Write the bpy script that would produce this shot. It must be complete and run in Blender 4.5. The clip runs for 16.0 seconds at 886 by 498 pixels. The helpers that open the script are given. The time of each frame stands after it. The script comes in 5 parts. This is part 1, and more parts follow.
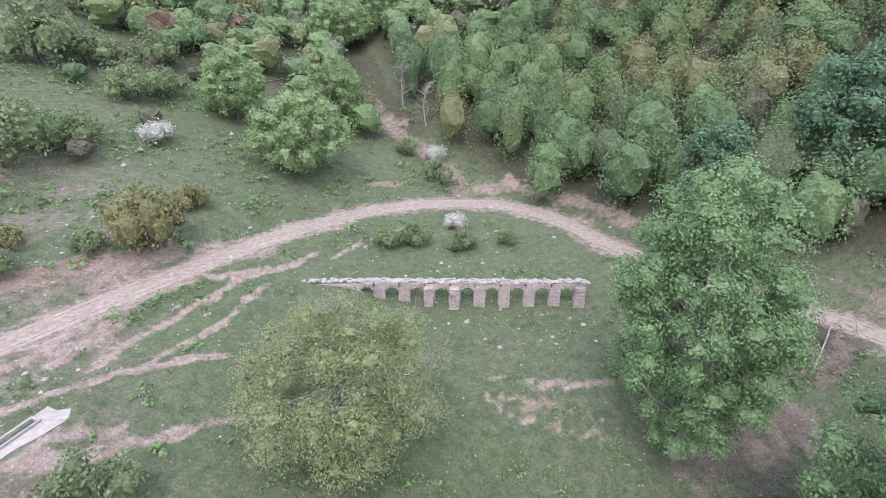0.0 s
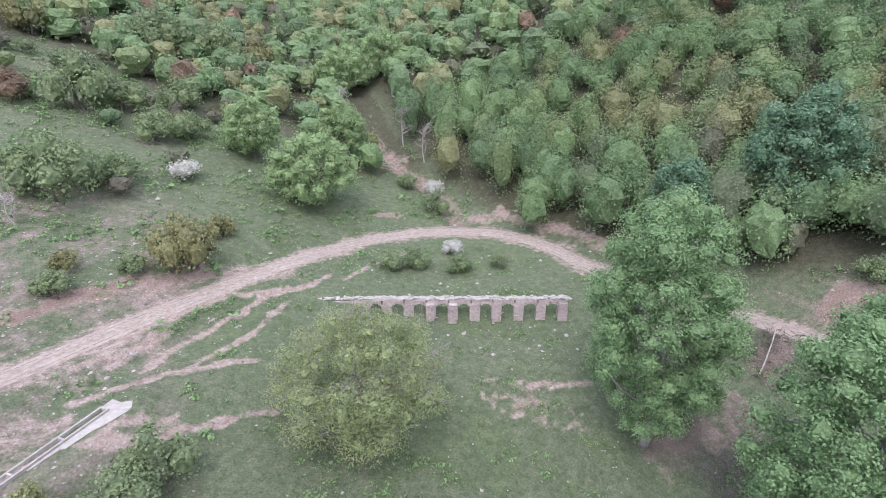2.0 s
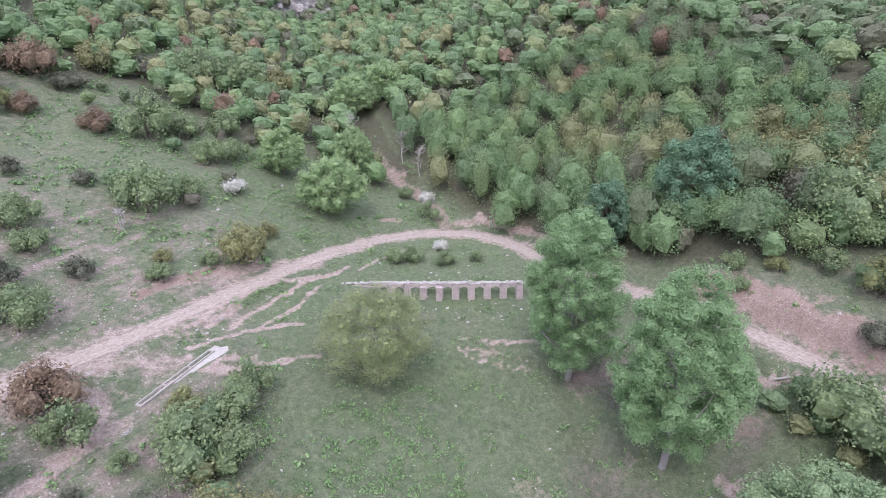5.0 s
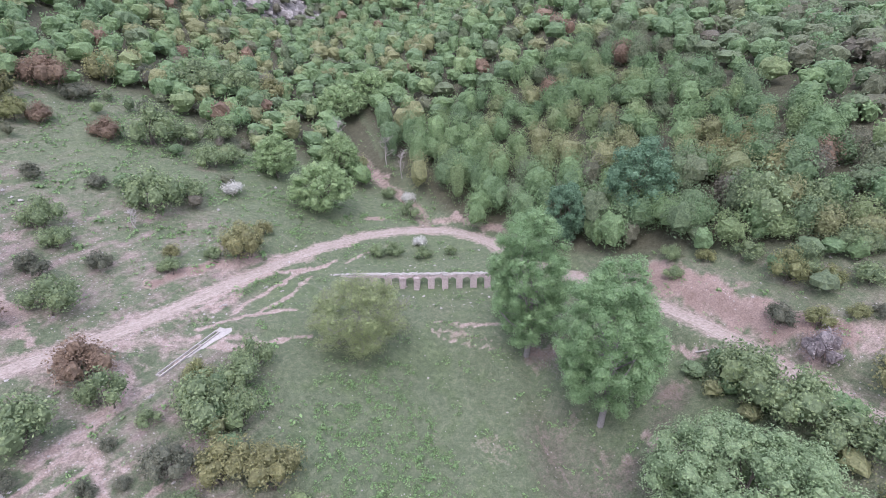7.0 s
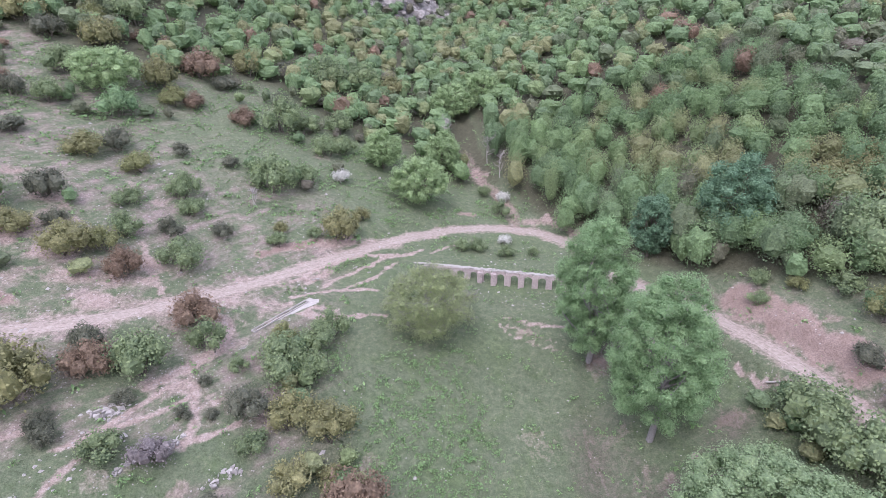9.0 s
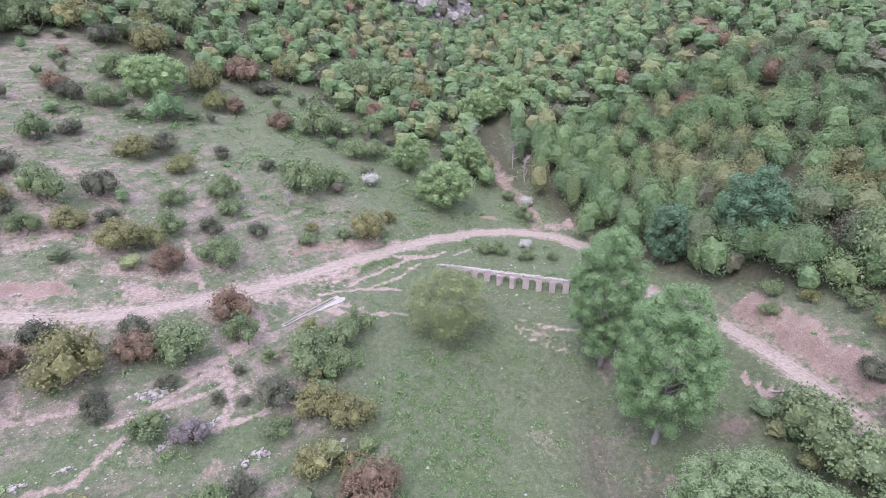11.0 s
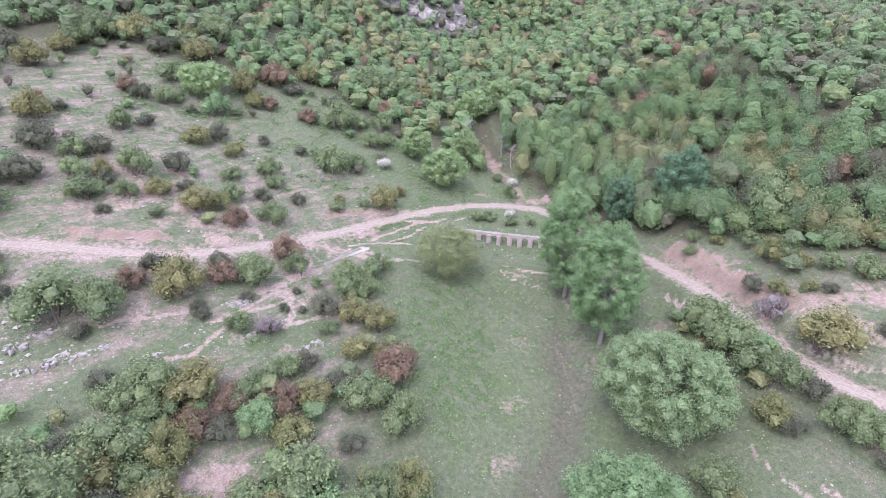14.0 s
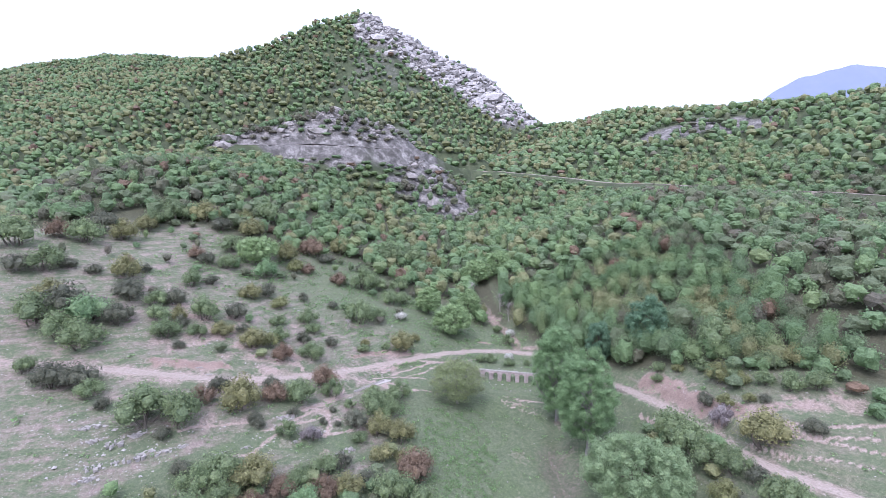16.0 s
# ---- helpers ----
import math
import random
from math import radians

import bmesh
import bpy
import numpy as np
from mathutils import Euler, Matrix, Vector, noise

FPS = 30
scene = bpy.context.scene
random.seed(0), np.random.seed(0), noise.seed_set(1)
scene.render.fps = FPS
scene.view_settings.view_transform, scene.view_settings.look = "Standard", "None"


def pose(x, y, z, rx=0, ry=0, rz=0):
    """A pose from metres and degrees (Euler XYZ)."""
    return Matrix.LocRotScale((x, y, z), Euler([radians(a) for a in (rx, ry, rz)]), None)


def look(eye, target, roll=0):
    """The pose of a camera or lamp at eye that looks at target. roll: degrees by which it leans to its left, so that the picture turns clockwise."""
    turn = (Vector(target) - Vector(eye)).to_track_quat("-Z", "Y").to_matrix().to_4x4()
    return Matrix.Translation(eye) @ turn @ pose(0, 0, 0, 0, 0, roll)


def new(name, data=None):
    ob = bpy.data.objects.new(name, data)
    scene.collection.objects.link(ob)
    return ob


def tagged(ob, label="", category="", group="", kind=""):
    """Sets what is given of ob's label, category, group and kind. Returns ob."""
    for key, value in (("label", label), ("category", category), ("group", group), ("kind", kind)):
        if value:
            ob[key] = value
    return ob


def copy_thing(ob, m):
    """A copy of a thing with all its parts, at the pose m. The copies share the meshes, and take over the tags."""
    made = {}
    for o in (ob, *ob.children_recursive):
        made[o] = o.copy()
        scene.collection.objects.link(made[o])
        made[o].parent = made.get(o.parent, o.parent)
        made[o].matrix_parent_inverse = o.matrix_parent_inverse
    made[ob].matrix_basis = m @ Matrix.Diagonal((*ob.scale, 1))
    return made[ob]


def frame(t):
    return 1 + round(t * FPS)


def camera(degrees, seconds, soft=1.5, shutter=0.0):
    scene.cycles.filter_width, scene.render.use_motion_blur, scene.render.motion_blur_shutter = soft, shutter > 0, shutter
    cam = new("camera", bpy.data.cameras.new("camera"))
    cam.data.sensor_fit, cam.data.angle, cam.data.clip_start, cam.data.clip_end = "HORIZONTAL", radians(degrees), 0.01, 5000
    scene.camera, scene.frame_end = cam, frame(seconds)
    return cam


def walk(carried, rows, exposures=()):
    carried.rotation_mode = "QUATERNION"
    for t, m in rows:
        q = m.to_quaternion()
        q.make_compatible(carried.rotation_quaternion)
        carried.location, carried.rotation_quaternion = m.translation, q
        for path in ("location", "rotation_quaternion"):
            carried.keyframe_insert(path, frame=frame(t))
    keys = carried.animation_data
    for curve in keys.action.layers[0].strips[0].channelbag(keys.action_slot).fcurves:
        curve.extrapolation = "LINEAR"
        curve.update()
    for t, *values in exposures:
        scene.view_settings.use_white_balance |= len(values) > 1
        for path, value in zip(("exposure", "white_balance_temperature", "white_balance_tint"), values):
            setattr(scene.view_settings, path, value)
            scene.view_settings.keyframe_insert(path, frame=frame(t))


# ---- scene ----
cam = camera(78.3, 16.0, soft=0.5)
PATH = [
    (0, (-11.451, -37.84, 25.84), (-10.978, -36.112, 24.951), -0.0),
    (0.5, (-11.679, -37.949, 25.925), (-11.191, -36.18, 25.128), -0.1),
    (1, (-11.956, -38.676, 26.18), (-11.461, -36.897, 25.414), -0.1),
    (1.5, (-12.638, -40.695, 26.551), (-12.134, -38.92, 25.781), -0.0),
    (2, (-13.635, -43.895, 27.594), (-13.127, -42.122, 26.819), -0.1),
    (2.5, (-14.576, -47.203, 29.002), (-14.067, -45.431, 28.227), -0.1),
    (3, (-15.417, -50.364, 30.38), (-14.905, -48.594, 29.6), -0.2),
    (3.5, (-16.136, -53.366, 31.68), (-15.622, -51.599, 30.898), -0.1),
    (4, (-16.744, -56.177, 32.839), (-16.228, -54.41, 32.056), -0.1),
    (6.3, (-17.896, -67.651, 37.803), (-17.394, -65.882, 37.016), -0.1),
    (6.5, (-17.963, -68.483, 38.058), (-17.463, -66.715, 37.269), -0.0),
    (7, (-17.878, -70.582, 38.521), (-17.334, -68.827, 37.73), -0.0),
    (7.5, (-17.183, -72.402, 38.83), (-16.691, -70.633, 38.037), -0.1),
    (8, (-15.93, -73.703, 39.232), (-15.643, -71.89, 38.437), 0.2),
    (8.5, (-14.407, -74.549, 39.601), (-14.222, -72.725, 38.803), 0.3),
    (9, (-12.931, -75.259, 40.039), (-12.812, -73.431, 39.236), 0.3),
    (9.5, (-11.837, -75.851, 40.479), (-11.81, -74.022, 39.671), 0.1),
    (9.7, (-11.825, -76.074, 40.626), (-11.829, -74.244, 39.819), 0.3),
    (12, (-11.088, -83.475, 43.924), (-11.083, -81.653, 43.099), 0.0),
    (12.5, (-11.485, -87.715, 44.16), (-11.475, -85.894, 43.333), 0.1),
    (13, (-11.689, -92.588, 44.379), (-11.676, -90.769, 43.55), 0.1),
    (13.5, (-11.946, -97.857, 44.349), (-11.934, -96.024, 43.549), 0.1),
    (14, (-12.183, -103.393, 44.412), (-12.172, -101.557, 43.618), 0.1),
    (14.5, (-12.535, -109.252, 44.371), (-12.526, -107.408, 43.598), 0.0),
    (15, (-12.881, -115.436, 44.173), (-12.874, -113.573, 43.446), -0.0),
    (15.5, (-13.21, -121.847, 43.816), (-13.208, -119.906, 43.332), -0.1),
    (16, (-13.631, -128.493, 43.457), (-13.631, -126.5, 43.29), -0.2),
]
walk(cam, [(t, look(eye, target, roll)) for t, eye, target, roll in PATH], [(0, 0.0, 6280, 14), (8, 0.0, 6080, 21), (12.5, 0.15, 6150, 22), (14.5, 0.24, 6080, 22), (15.2, 0.22, 6000, 20), (16, 0.0, 5800, 19)])

# ---- light ----
world = bpy.data.worlds.new("sky")
scene.world = world
world.use_nodes = True
wn, wl = world.node_tree.nodes, world.node_tree.links
wn.clear()
sky = wn.new("ShaderNodeTexSky")
sky.sky_type, sky.sun_disc = "NISHITA", False
sky.sun_elevation, sky.sun_rotation = radians(52), radians(200)
sky.air_density, sky.dust_density, sky.ozone_density = 1.0, 4.0, 1.0
cloud = wn.new("ShaderNodeBackground")
# an overcast sky is brighter overhead than at the horizon
where, split, tone = wn.new("ShaderNodeTexCoord"), wn.new("ShaderNodeSeparateXYZ"), wn.new("ShaderNodeValToRGB")
tone.color_ramp.elements[0].position, tone.color_ramp.elements[0].color = 0.0, (0.46, 0.48, 0.52, 1)
tone.color_ramp.elements[1].position, tone.color_ramp.elements[1].color = 0.85, (0.93, 0.97, 1.06, 1)
wl.new(where.outputs["Generated"], split.inputs[0])
wl.new(split.outputs[2], tone.inputs[0])
wl.new(tone.outputs[0], cloud.inputs[0])
cloud.inputs[1].default_value = 1.65
clear = wn.new("ShaderNodeBackground")
clear.inputs[1].default_value = 0.10
both, wout = wn.new("ShaderNodeAddShader"), wn.new("ShaderNodeOutputWorld")
wl.new(sky.outputs[0], clear.inputs[0])
wl.new(clear.outputs[0], both.inputs[0])
wl.new(cloud.outputs[0], both.inputs[1])
wl.new(both.outputs[0], wout.inputs[0])
sun = new("sun", bpy.data.lights.new("sun", "SUN"))
sun.data.energy, sun.data.angle, sun.data.color = 1.5, radians(16), (1.0, 0.97, 0.93)
sun.matrix_world = look((-30, -60, 110), (0, 0, 0))


# ---- materials ----
def nodes_of(name, rough=0.9):
    m = bpy.data.materials.new(name)
    m.use_nodes = True
    n, l = m.node_tree.nodes, m.node_tree.links
    b = n["Principled BSDF"]
    b.inputs["Roughness"].default_value = rough
    b.inputs["Specular IOR Level"].default_value = 0.25
    return m, n, l, b


def noise_node(n, l, scale, detail=4.0, rough=0.55, where="Object"):
    c, t = n.new("ShaderNodeTexCoord"), n.new("ShaderNodeTexNoise")
    t.inputs["Scale"].default_value, t.inputs["Detail"].default_value, t.inputs["Roughness"].default_value = scale, detail, rough
    l.new(c.outputs[where], t.inputs["Vector"])
    return t.outputs["Fac"]


def ramp(n, l, fac, stops):
    r = n.new("ShaderNodeValToRGB")
    e = r.color_ramp.elements
    while len(e) < len(stops):
        e.new(0.5)
    for k, (p, c) in zip(e, stops):
        k.position, k.color = p, (*c, 1)
    l.new(fac, r.inputs[0])
    return r.outputs[0]


def mix(n, l, fac, a, b, how="MIX"):
    m = n.new("ShaderNodeMix")
    m.data_type, m.blend_type = "RGBA", how
    for k, v in ((0, fac), (6, a), (7, b)):
        if isinstance(v, tuple):
            m.inputs[k].default_value = (*v, 1)
        elif isinstance(v, (int, float)):
            m.inputs[k].default_value = v
        else:
            l.new(v, m.inputs[k])
    return m.outputs[2]


def calc(n, l, how, a, b=0.0, c=None):
    m = n.new("ShaderNodeMath")
    m.operation = how
    m.use_clamp = how in ("MULTIPLY_ADD", "SUBTRACT", "ADD")
    for k, v in ((0, a), (1, b), (2, c)):
        if v is None:
            continue
        if isinstance(v, (int, float)):
            m.inputs[k].default_value = v
        else:
            l.new(v, m.inputs[k])
    return m.outputs[0]


def attr(n, name):
    a = n.new("ShaderNodeAttribute")
    a.attribute_name = name
    return a.outputs["Fac"]


def relief(n, l, b, fac, strength=0.4, depth=0.05):
    k = n.new("ShaderNodeBump")
    k.inputs["Strength"].default_value, k.inputs["Distance"].default_value = strength, depth
    l.new(fac, k.inputs["Height"])
    l.new(k.outputs[0], b.inputs["Normal"])


def ground_material():
    m, n, l, b = nodes_of("meadow_and_soil", 0.95)
    big, mid = noise_node(n, l, 0.055, 5), noise_node(n, l, 0.35, 6, 0.65)
    fine, tiny = noise_node(n, l, 1.6, 7, 0.72), noise_node(n, l, 6.0, 5, 0.75)
    # cattle terraces: thin bands that follow the contours of the slope
    tc, mp, bands = n.new("ShaderNodeTexCoord"), n.new("ShaderNodeMapping"), n.new("ShaderNodeTexNoise")
    mp.inputs["Scale"].default_value = (0.10, 0.10, 1.7)
    bands.inputs["Scale"].default_value, bands.inputs["Detail"].default_value, bands.inputs["Roughness"].default_value = 1.0, 6.0, 0.7
    l.new(tc.outputs["Object"], mp.inputs["Vector"])
    l.new(mp.outputs[0], bands.inputs["Vector"])
    terrace = bands.outputs["Fac"]
    grass = ramp(n, l, fine, ((0.3, (0.09, 0.119, 0.072)), (0.5, (0.134, 0.163, 0.104)), (0.7, (0.205, 0.22, 0.152))))
    weeds = ramp(n, l, fine, ((0.3, (0.07, 0.106, 0.056)), (0.7, (0.165, 0.209, 0.112))))
    dry = ramp(n, l, fine, ((0.3, (0.2, 0.158, 0.145)), (0.7, (0.37, 0.305, 0.292))))
    soil = ramp(n, l, fine, ((0.28, (0.237, 0.178, 0.158)), (0.5, (0.36, 0.287, 0.266)), (0.72, (0.489, 0.412, 0.392))))
    red = ramp(n, l, mid, ((0.3, (0.2, 0.138, 0.118)), (0.7, (0.335, 0.25, 0.228))))
    ledge = calc(n, l, "ADD", calc(n, l, "MULTIPLY", noise_node(n, l, 0.2, 6, 0.8), 0.7), calc(n, l, "MULTIPLY", fine, 0.3))
    stone = ramp(n, l, ledge, ((0.38, (0.065, 0.064, 0.06)), (0.5, (0.145, 0.136, 0.136)), (0.62, (0.4, 0.38, 0.38))))
    # dark leaf litter, its tone also painting the shade between the crowns
    floor = ramp(n, l, fine, ((0.3, (0.06, 0.06, 0.042)), (0.7, (0.125, 0.118, 0.085))))
    c = mix(n, l, calc(n, l, "MULTIPLY_ADD", mid, 5.0, -2.4), grass, weeds)
    c = mix(n, l, calc(n, l, "MULTIPLY", attr(n, "lush"), calc(n, l, "MULTIPLY_ADD", fine, 3.0, -0.9)), c, weeds)
    arid = calc(n, l, "MULTIPLY_ADD", calc(n, l, "ADD", attr(n, "dry"), calc(n, l, "SUBTRACT", big, 0.50)), 1.9, -0.12)
    patchy = calc(n, l, "MULTIPLY_ADD", calc(n, l, "ADD", calc(n, l, "MULTIPLY", mid, 0.5), calc(n, l, "MULTIPLY", terrace, 0.5)), 7.0, -3.18)
    c = mix(n, l, calc(n, l, "MULTIPLY", arid, patchy), c, dry)
    c = mix(n, l, attr(n, "wood"), c, floor)
    # closed canopy of the distant slopes, dark to paint the shaded gaps between crowns
    blotch = noise_node(n, l, 0.16, 6, 0.75)
    canopy = ramp(n, l, blotch, ((0.32, (0.045, 0.058, 0.036)), (0.5, (0.07, 0.088, 0.05)), (0.68, (0.11, 0.13, 0.076))))
    c = mix(n, l, attr(n, "far"), c, canopy)
    # bare soil breaks up raggedly at its edges
    ragged, m2 = calc(n, l, "ADD", calc(n, l, "MULTIPLY", fine, 0.6), calc(n, l, "MULTIPLY", mid, 0.4)), n.new("ShaderNodeMath")
    m2.operation = "ADD"
    l.new(calc(n, l, "MULTIPLY", attr(n, "dirt"), 0.62), m2.inputs[0])
    l.new(ragged, m2.inputs[1])
    wear = calc(n, l, "MULTIPLY_ADD", m2.outputs[0], 4.0, -2.85)
    c = mix(n, l, wear, c, mix(n, l, attr(n, "red"), soil, red))
    c = mix(n, l, calc(n, l, "MULTIPLY", attr(n, "mud_and_shade"), calc(n, l, "MULTIPLY_ADD", ragged, 4.0, -1.35)), c, ramp(n, l, fine, ((0.3, (0.085, 0.07, 0.062)), (0.7, (0.2, 0.17, 0.155)))))
    craggy = calc(n, l, "MULTIPLY_ADD", calc(n, l, "ADD", attr(n, "rock"), calc(n, l, "MULTIPLY_ADD", mid, 1.4, -0.9)), 3.0, -1.0)
    c = mix(n, l, craggy, c, stone)
    v = n.new("ShaderNodeTexVoronoi")
    v.inputs["Scale"].default_value = 1.9
    l.new(tc.outputs["Object"], v.inputs["Vector"])
    pebble = calc(n, l, "MULTIPLY", calc(n, l, "LESS_THAN", v.outputs["Distance"], 0.15), calc(n, l, "GREATER_THAN", calc(n, l, "ADD", mid, calc(n, l, "MULTIPLY", attr(n, "dry"), 0.12)), 0.57))
    c = mix(n, l, calc(n, l, "MULTIPLY", pebble, 0.7), c, (0.485, 0.441, 0.451))
    grain = ramp(n, l, tiny, ((0.32, (0.58, 0.58, 0.58)), (0.5, (0.98, 0.98, 0.98)), (0.68, (1.38, 1.38, 1.38))))
    c = mix(n, l, 0.85, c, grain, "MULTIPLY")
    l.new(c, b.inputs["Base Color"])
    relief(n, l, b, calc(n, l, "ADD", fine, calc(n, l, "MULTIPLY", tiny, 0.4)), 0.9, 0.3)
    return m


def road_material():
    m, n, l, b = nodes_of("rutted_dirt_road", 0.95)
    fine, mid = noise_node(n, l, 2.6, 6, 0.7), noise_node(n, l, 0.5, 5, 0.6)
    soil = ramp(n, l, fine, ((0.28, (0.215, 0.172, 0.152)), (0.5, (0.328, 0.273, 0.25)), (0.72, (0.455, 0.395, 0.37))))
    grass = ramp(n, l, fine, ((0.3, (0.083, 0.103, 0.051)), (0.7, (0.166, 0.166, 0.102))))
    c = mix(n, l, calc(n, l, "MULTIPLY_ADD", calc(n, l, "ADD", attr(n, "verge"), calc(n, l, "MULTIPLY_ADD", mid, 1.2, -0.6)), 2.2, -0.7), soil, grass)
    c = mix(n, l, calc(n, l, "MULTIPLY", attr(n, "rut"), calc(n, l, "MULTIPLY_ADD", mid, 1.6, -0.55)), c, (0.496, 0.433, 0.416))
    l.new(c, b.inputs["Base Color"])
    relief(n, l, b, fine, 0.6, 0.1)
    return m


def leafy(n, l, b, colour, grain):
    """Thin leaves in sprays: uneven from spray to spray, and part of the light passes through."""
    tc, v = n.new("ShaderNodeTexCoord"), n.new("ShaderNodeTexVoronoi")
    v.inputs["Scale"].default_value = grain
    l.new(tc.outputs["Object"], v.inputs["Vector"])
    speck = noise_node(n, l, grain * 0.8, 4, 0.8)
    colour = mix(n, l, 1.0, colour, ramp(n, l, speck, ((0.3, (0.74, 0.75, 0.76)), (0.5, (1.03, 1.03, 1.03)), (0.7, (1.36, 1.34, 1.26)))), "MULTIPLY")
    # darker between the sprays: the shade of the gaps is painted into the colour
    colour = mix(n, l, calc(n, l, "MULTIPLY_ADD", v.outputs["Distance"], 1.5, -0.35), colour, mix(n, l, 1.0, colour, (0.68, 0.69, 0.7), "MULTIPLY"))
    relief(n, l, b, calc(n, l, "SUBTRACT", 1.0, v.outputs["Distance"]), 0.6, 0.5 / grain)
    t, m, out = n.new("ShaderNodeBsdfTranslucent"), n.new("ShaderNodeMixShader"), n["Material Output"]
    m.inputs[0].default_value = 0.34
    l.new(colour, b.inputs["Base Color"])
    l.new(colour, t.inputs[0])
    l.new(b.outputs[0], m.inputs[1])
    l.new(t.outputs[0], m.inputs[2])
    l.new(m.outputs[0], out.inputs[0])


def leaf_material(name, dark, light, hue=0.5, grain=9.0):
    """Foliage: tint varies from plant to plant and from leaf to leaf."""
    m, n, l, b = nodes_of(name, 0.6)
    o, g = n.new("ShaderNodeObjectInfo"), n.new("ShaderNodeNewGeometry")
    c = mix(n, l, g.outputs["Random Per Island"], dark, light)
    c = mix(n, l, calc(n, l, "MULTIPLY", o.outputs["Random"], hue), c, tuple(v * 0.6 for v in dark))
    leafy(n, l, b, c, grain)
    return m


def woods_material(name):
    """Mixed wood: each crown has a tint of its own, from dull olive to fresh green, a few russet."""
    m, n, l, b = nodes_of(name, 0.65)
    g = n.new("ShaderNodeNewGeometry")
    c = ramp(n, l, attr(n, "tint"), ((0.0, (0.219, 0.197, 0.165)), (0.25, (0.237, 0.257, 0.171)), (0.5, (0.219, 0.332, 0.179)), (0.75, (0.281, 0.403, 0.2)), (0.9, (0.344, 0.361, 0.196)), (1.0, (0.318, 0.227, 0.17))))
    c = mix(n, l, calc(n, l, "MULTIPLY", g.outputs["Random Per Island"], 0.5), c, mix(n, l, 1.0, c, (0.55, 0.56, 0.6), "MULTIPLY"))
    leafy(n, l, b, c, 3.2)
    return m


def plain_material(name, dark, light, scale=3.0, rough=0.9, depth=0.02):
    m, n, l, b = nodes_of(name, rough)
    fine, big = noise_node(n, l, scale, 6, 0.65), noise_node(n, l, scale * 0.17, 3)
    c = ramp(n, l, fine, ((0.3, dark), (0.7, light)))
    c = mix(n, l, calc(n, l, "MULTIPLY_ADD", big, 2.0, -0.9), c, dark)
    l.new(c, b.inputs["Base Color"])
    relief(n, l, b, fine, 0.5, depth)
    return m


GROUND, ROAD = ground_material(), road_material()
WOODS = woods_material("mixed_woodland_leaves")
BARK = plain_material("grey_brown_bark", (0.10, 0.085, 0.075), (0.22, 0.195, 0.175), 6)
PALE_BARK = plain_material("bleached_bare_wood", (0.30, 0.27, 0.27), (0.52, 0.49, 0.48), 6)
RUBBLE = plain_material("pinkish_grey_rubble_stone", (0.33, 0.275, 0.28), (0.58, 0.5, 0.505), 5, 0.9, 0.03)
LIMESTONE = plain_material("pale_weathered_limestone", (0.28, 0.262, 0.26), (0.52, 0.49, 0.485), 4, 0.9, 0.03)
CONCRETE = plain_material("worn_grey_concrete", (0.31, 0.285, 0.28), (0.47, 0.44, 0.435), 2.5, 0.85, 0.01)
WALNUT_LEAF = leaf_material("young_olive_green_leaves", (0.271, 0.322, 0.176), (0.394, 0.461, 0.235), 0.03, 4.0)
ROUND_LEAF = leaf_material("pale_yellow_green_leaves", (0.28, 0.4, 0.2), (0.43, 0.56, 0.3), 0.2, 4.0)
POPLAR_LEAF = leaf_material("fresh_green_poplar_leaves", (0.206, 0.335, 0.168), (0.315, 0.452, 0.244), 0.08, 5.0)
SAGE_LEAF = leaf_material("pale_green_soft_leaves", (0.212, 0.304, 0.17), (0.368, 0.478, 0.276), 0.1, 5.0)
BROAD_LEAF = leaf_material("bright_green_broad_leaves", (0.186, 0.305, 0.163), (0.368, 0.518, 0.288), 0.2)
SHRUB_LEAF = leaf_material("mid_green_shrub_leaves", (0.168, 0.231, 0.136), (0.352, 0.437, 0.233), 0.35)
OLIVE_LEAF = leaf_material("yellowish_olive_shrub_leaves", (0.201, 0.21, 0.112), (0.423, 0.412, 0.212), 0.3)
GOLDEN_LEAF = leaf_material("golden_green_young_leaves", (0.198, 0.216, 0.106), (0.361, 0.378, 0.189), 0.25)
RUSSET_LEAF = leaf_material("russet_brown_young_leaves", (0.197, 0.142, 0.111), (0.385, 0.285, 0.212), 0.3)
DARK_LEAF = leaf_material("dark_dull_green_leaves", (0.122, 0.135, 0.106), (0.248, 0.257, 0.192), 0.3)
PINE_LEAF = leaf_material("bluish_dark_green_sprays", (0.125, 0.224, 0.145), (0.255, 0.407, 0.263), 0.2, 4.0)
WEED_LEAF = leaf_material("green_weeds", (0.175, 0.3, 0.135), (0.32, 0.47, 0.22), 0.0, 5.0)
TURF_LEAF = leaf_material("grey_green_turf_blades", (0.125, 0.165, 0.098), (0.24, 0.275, 0.17), 0.0, 5.0)
GREY_TWIG = plain_material("lilac_grey_twigs", (0.2, 0.183, 0.19), (0.35, 0.325, 0.335), 6)
BLOSSOM = leaf_material("white_hawthorn_blossom", (0.46, 0.46, 0.42), (0.86, 0.85, 0.83), 0.1)
LILAC = leaf_material("bare_lilac_grey_twigs", (0.24, 0.21, 0.22), (0.40, 0.36, 0.38), 0.3)
PURPLE = leaf_material("purple_heather_blossom", (0.23, 0.14, 0.21), (0.38, 0.27, 0.37), 0.1)
CRAG = plain_material("lilac_grey_broken_rock", (0.14, 0.132, 0.13), (0.46, 0.43, 0.43), 0.9, 0.95, 0.2)
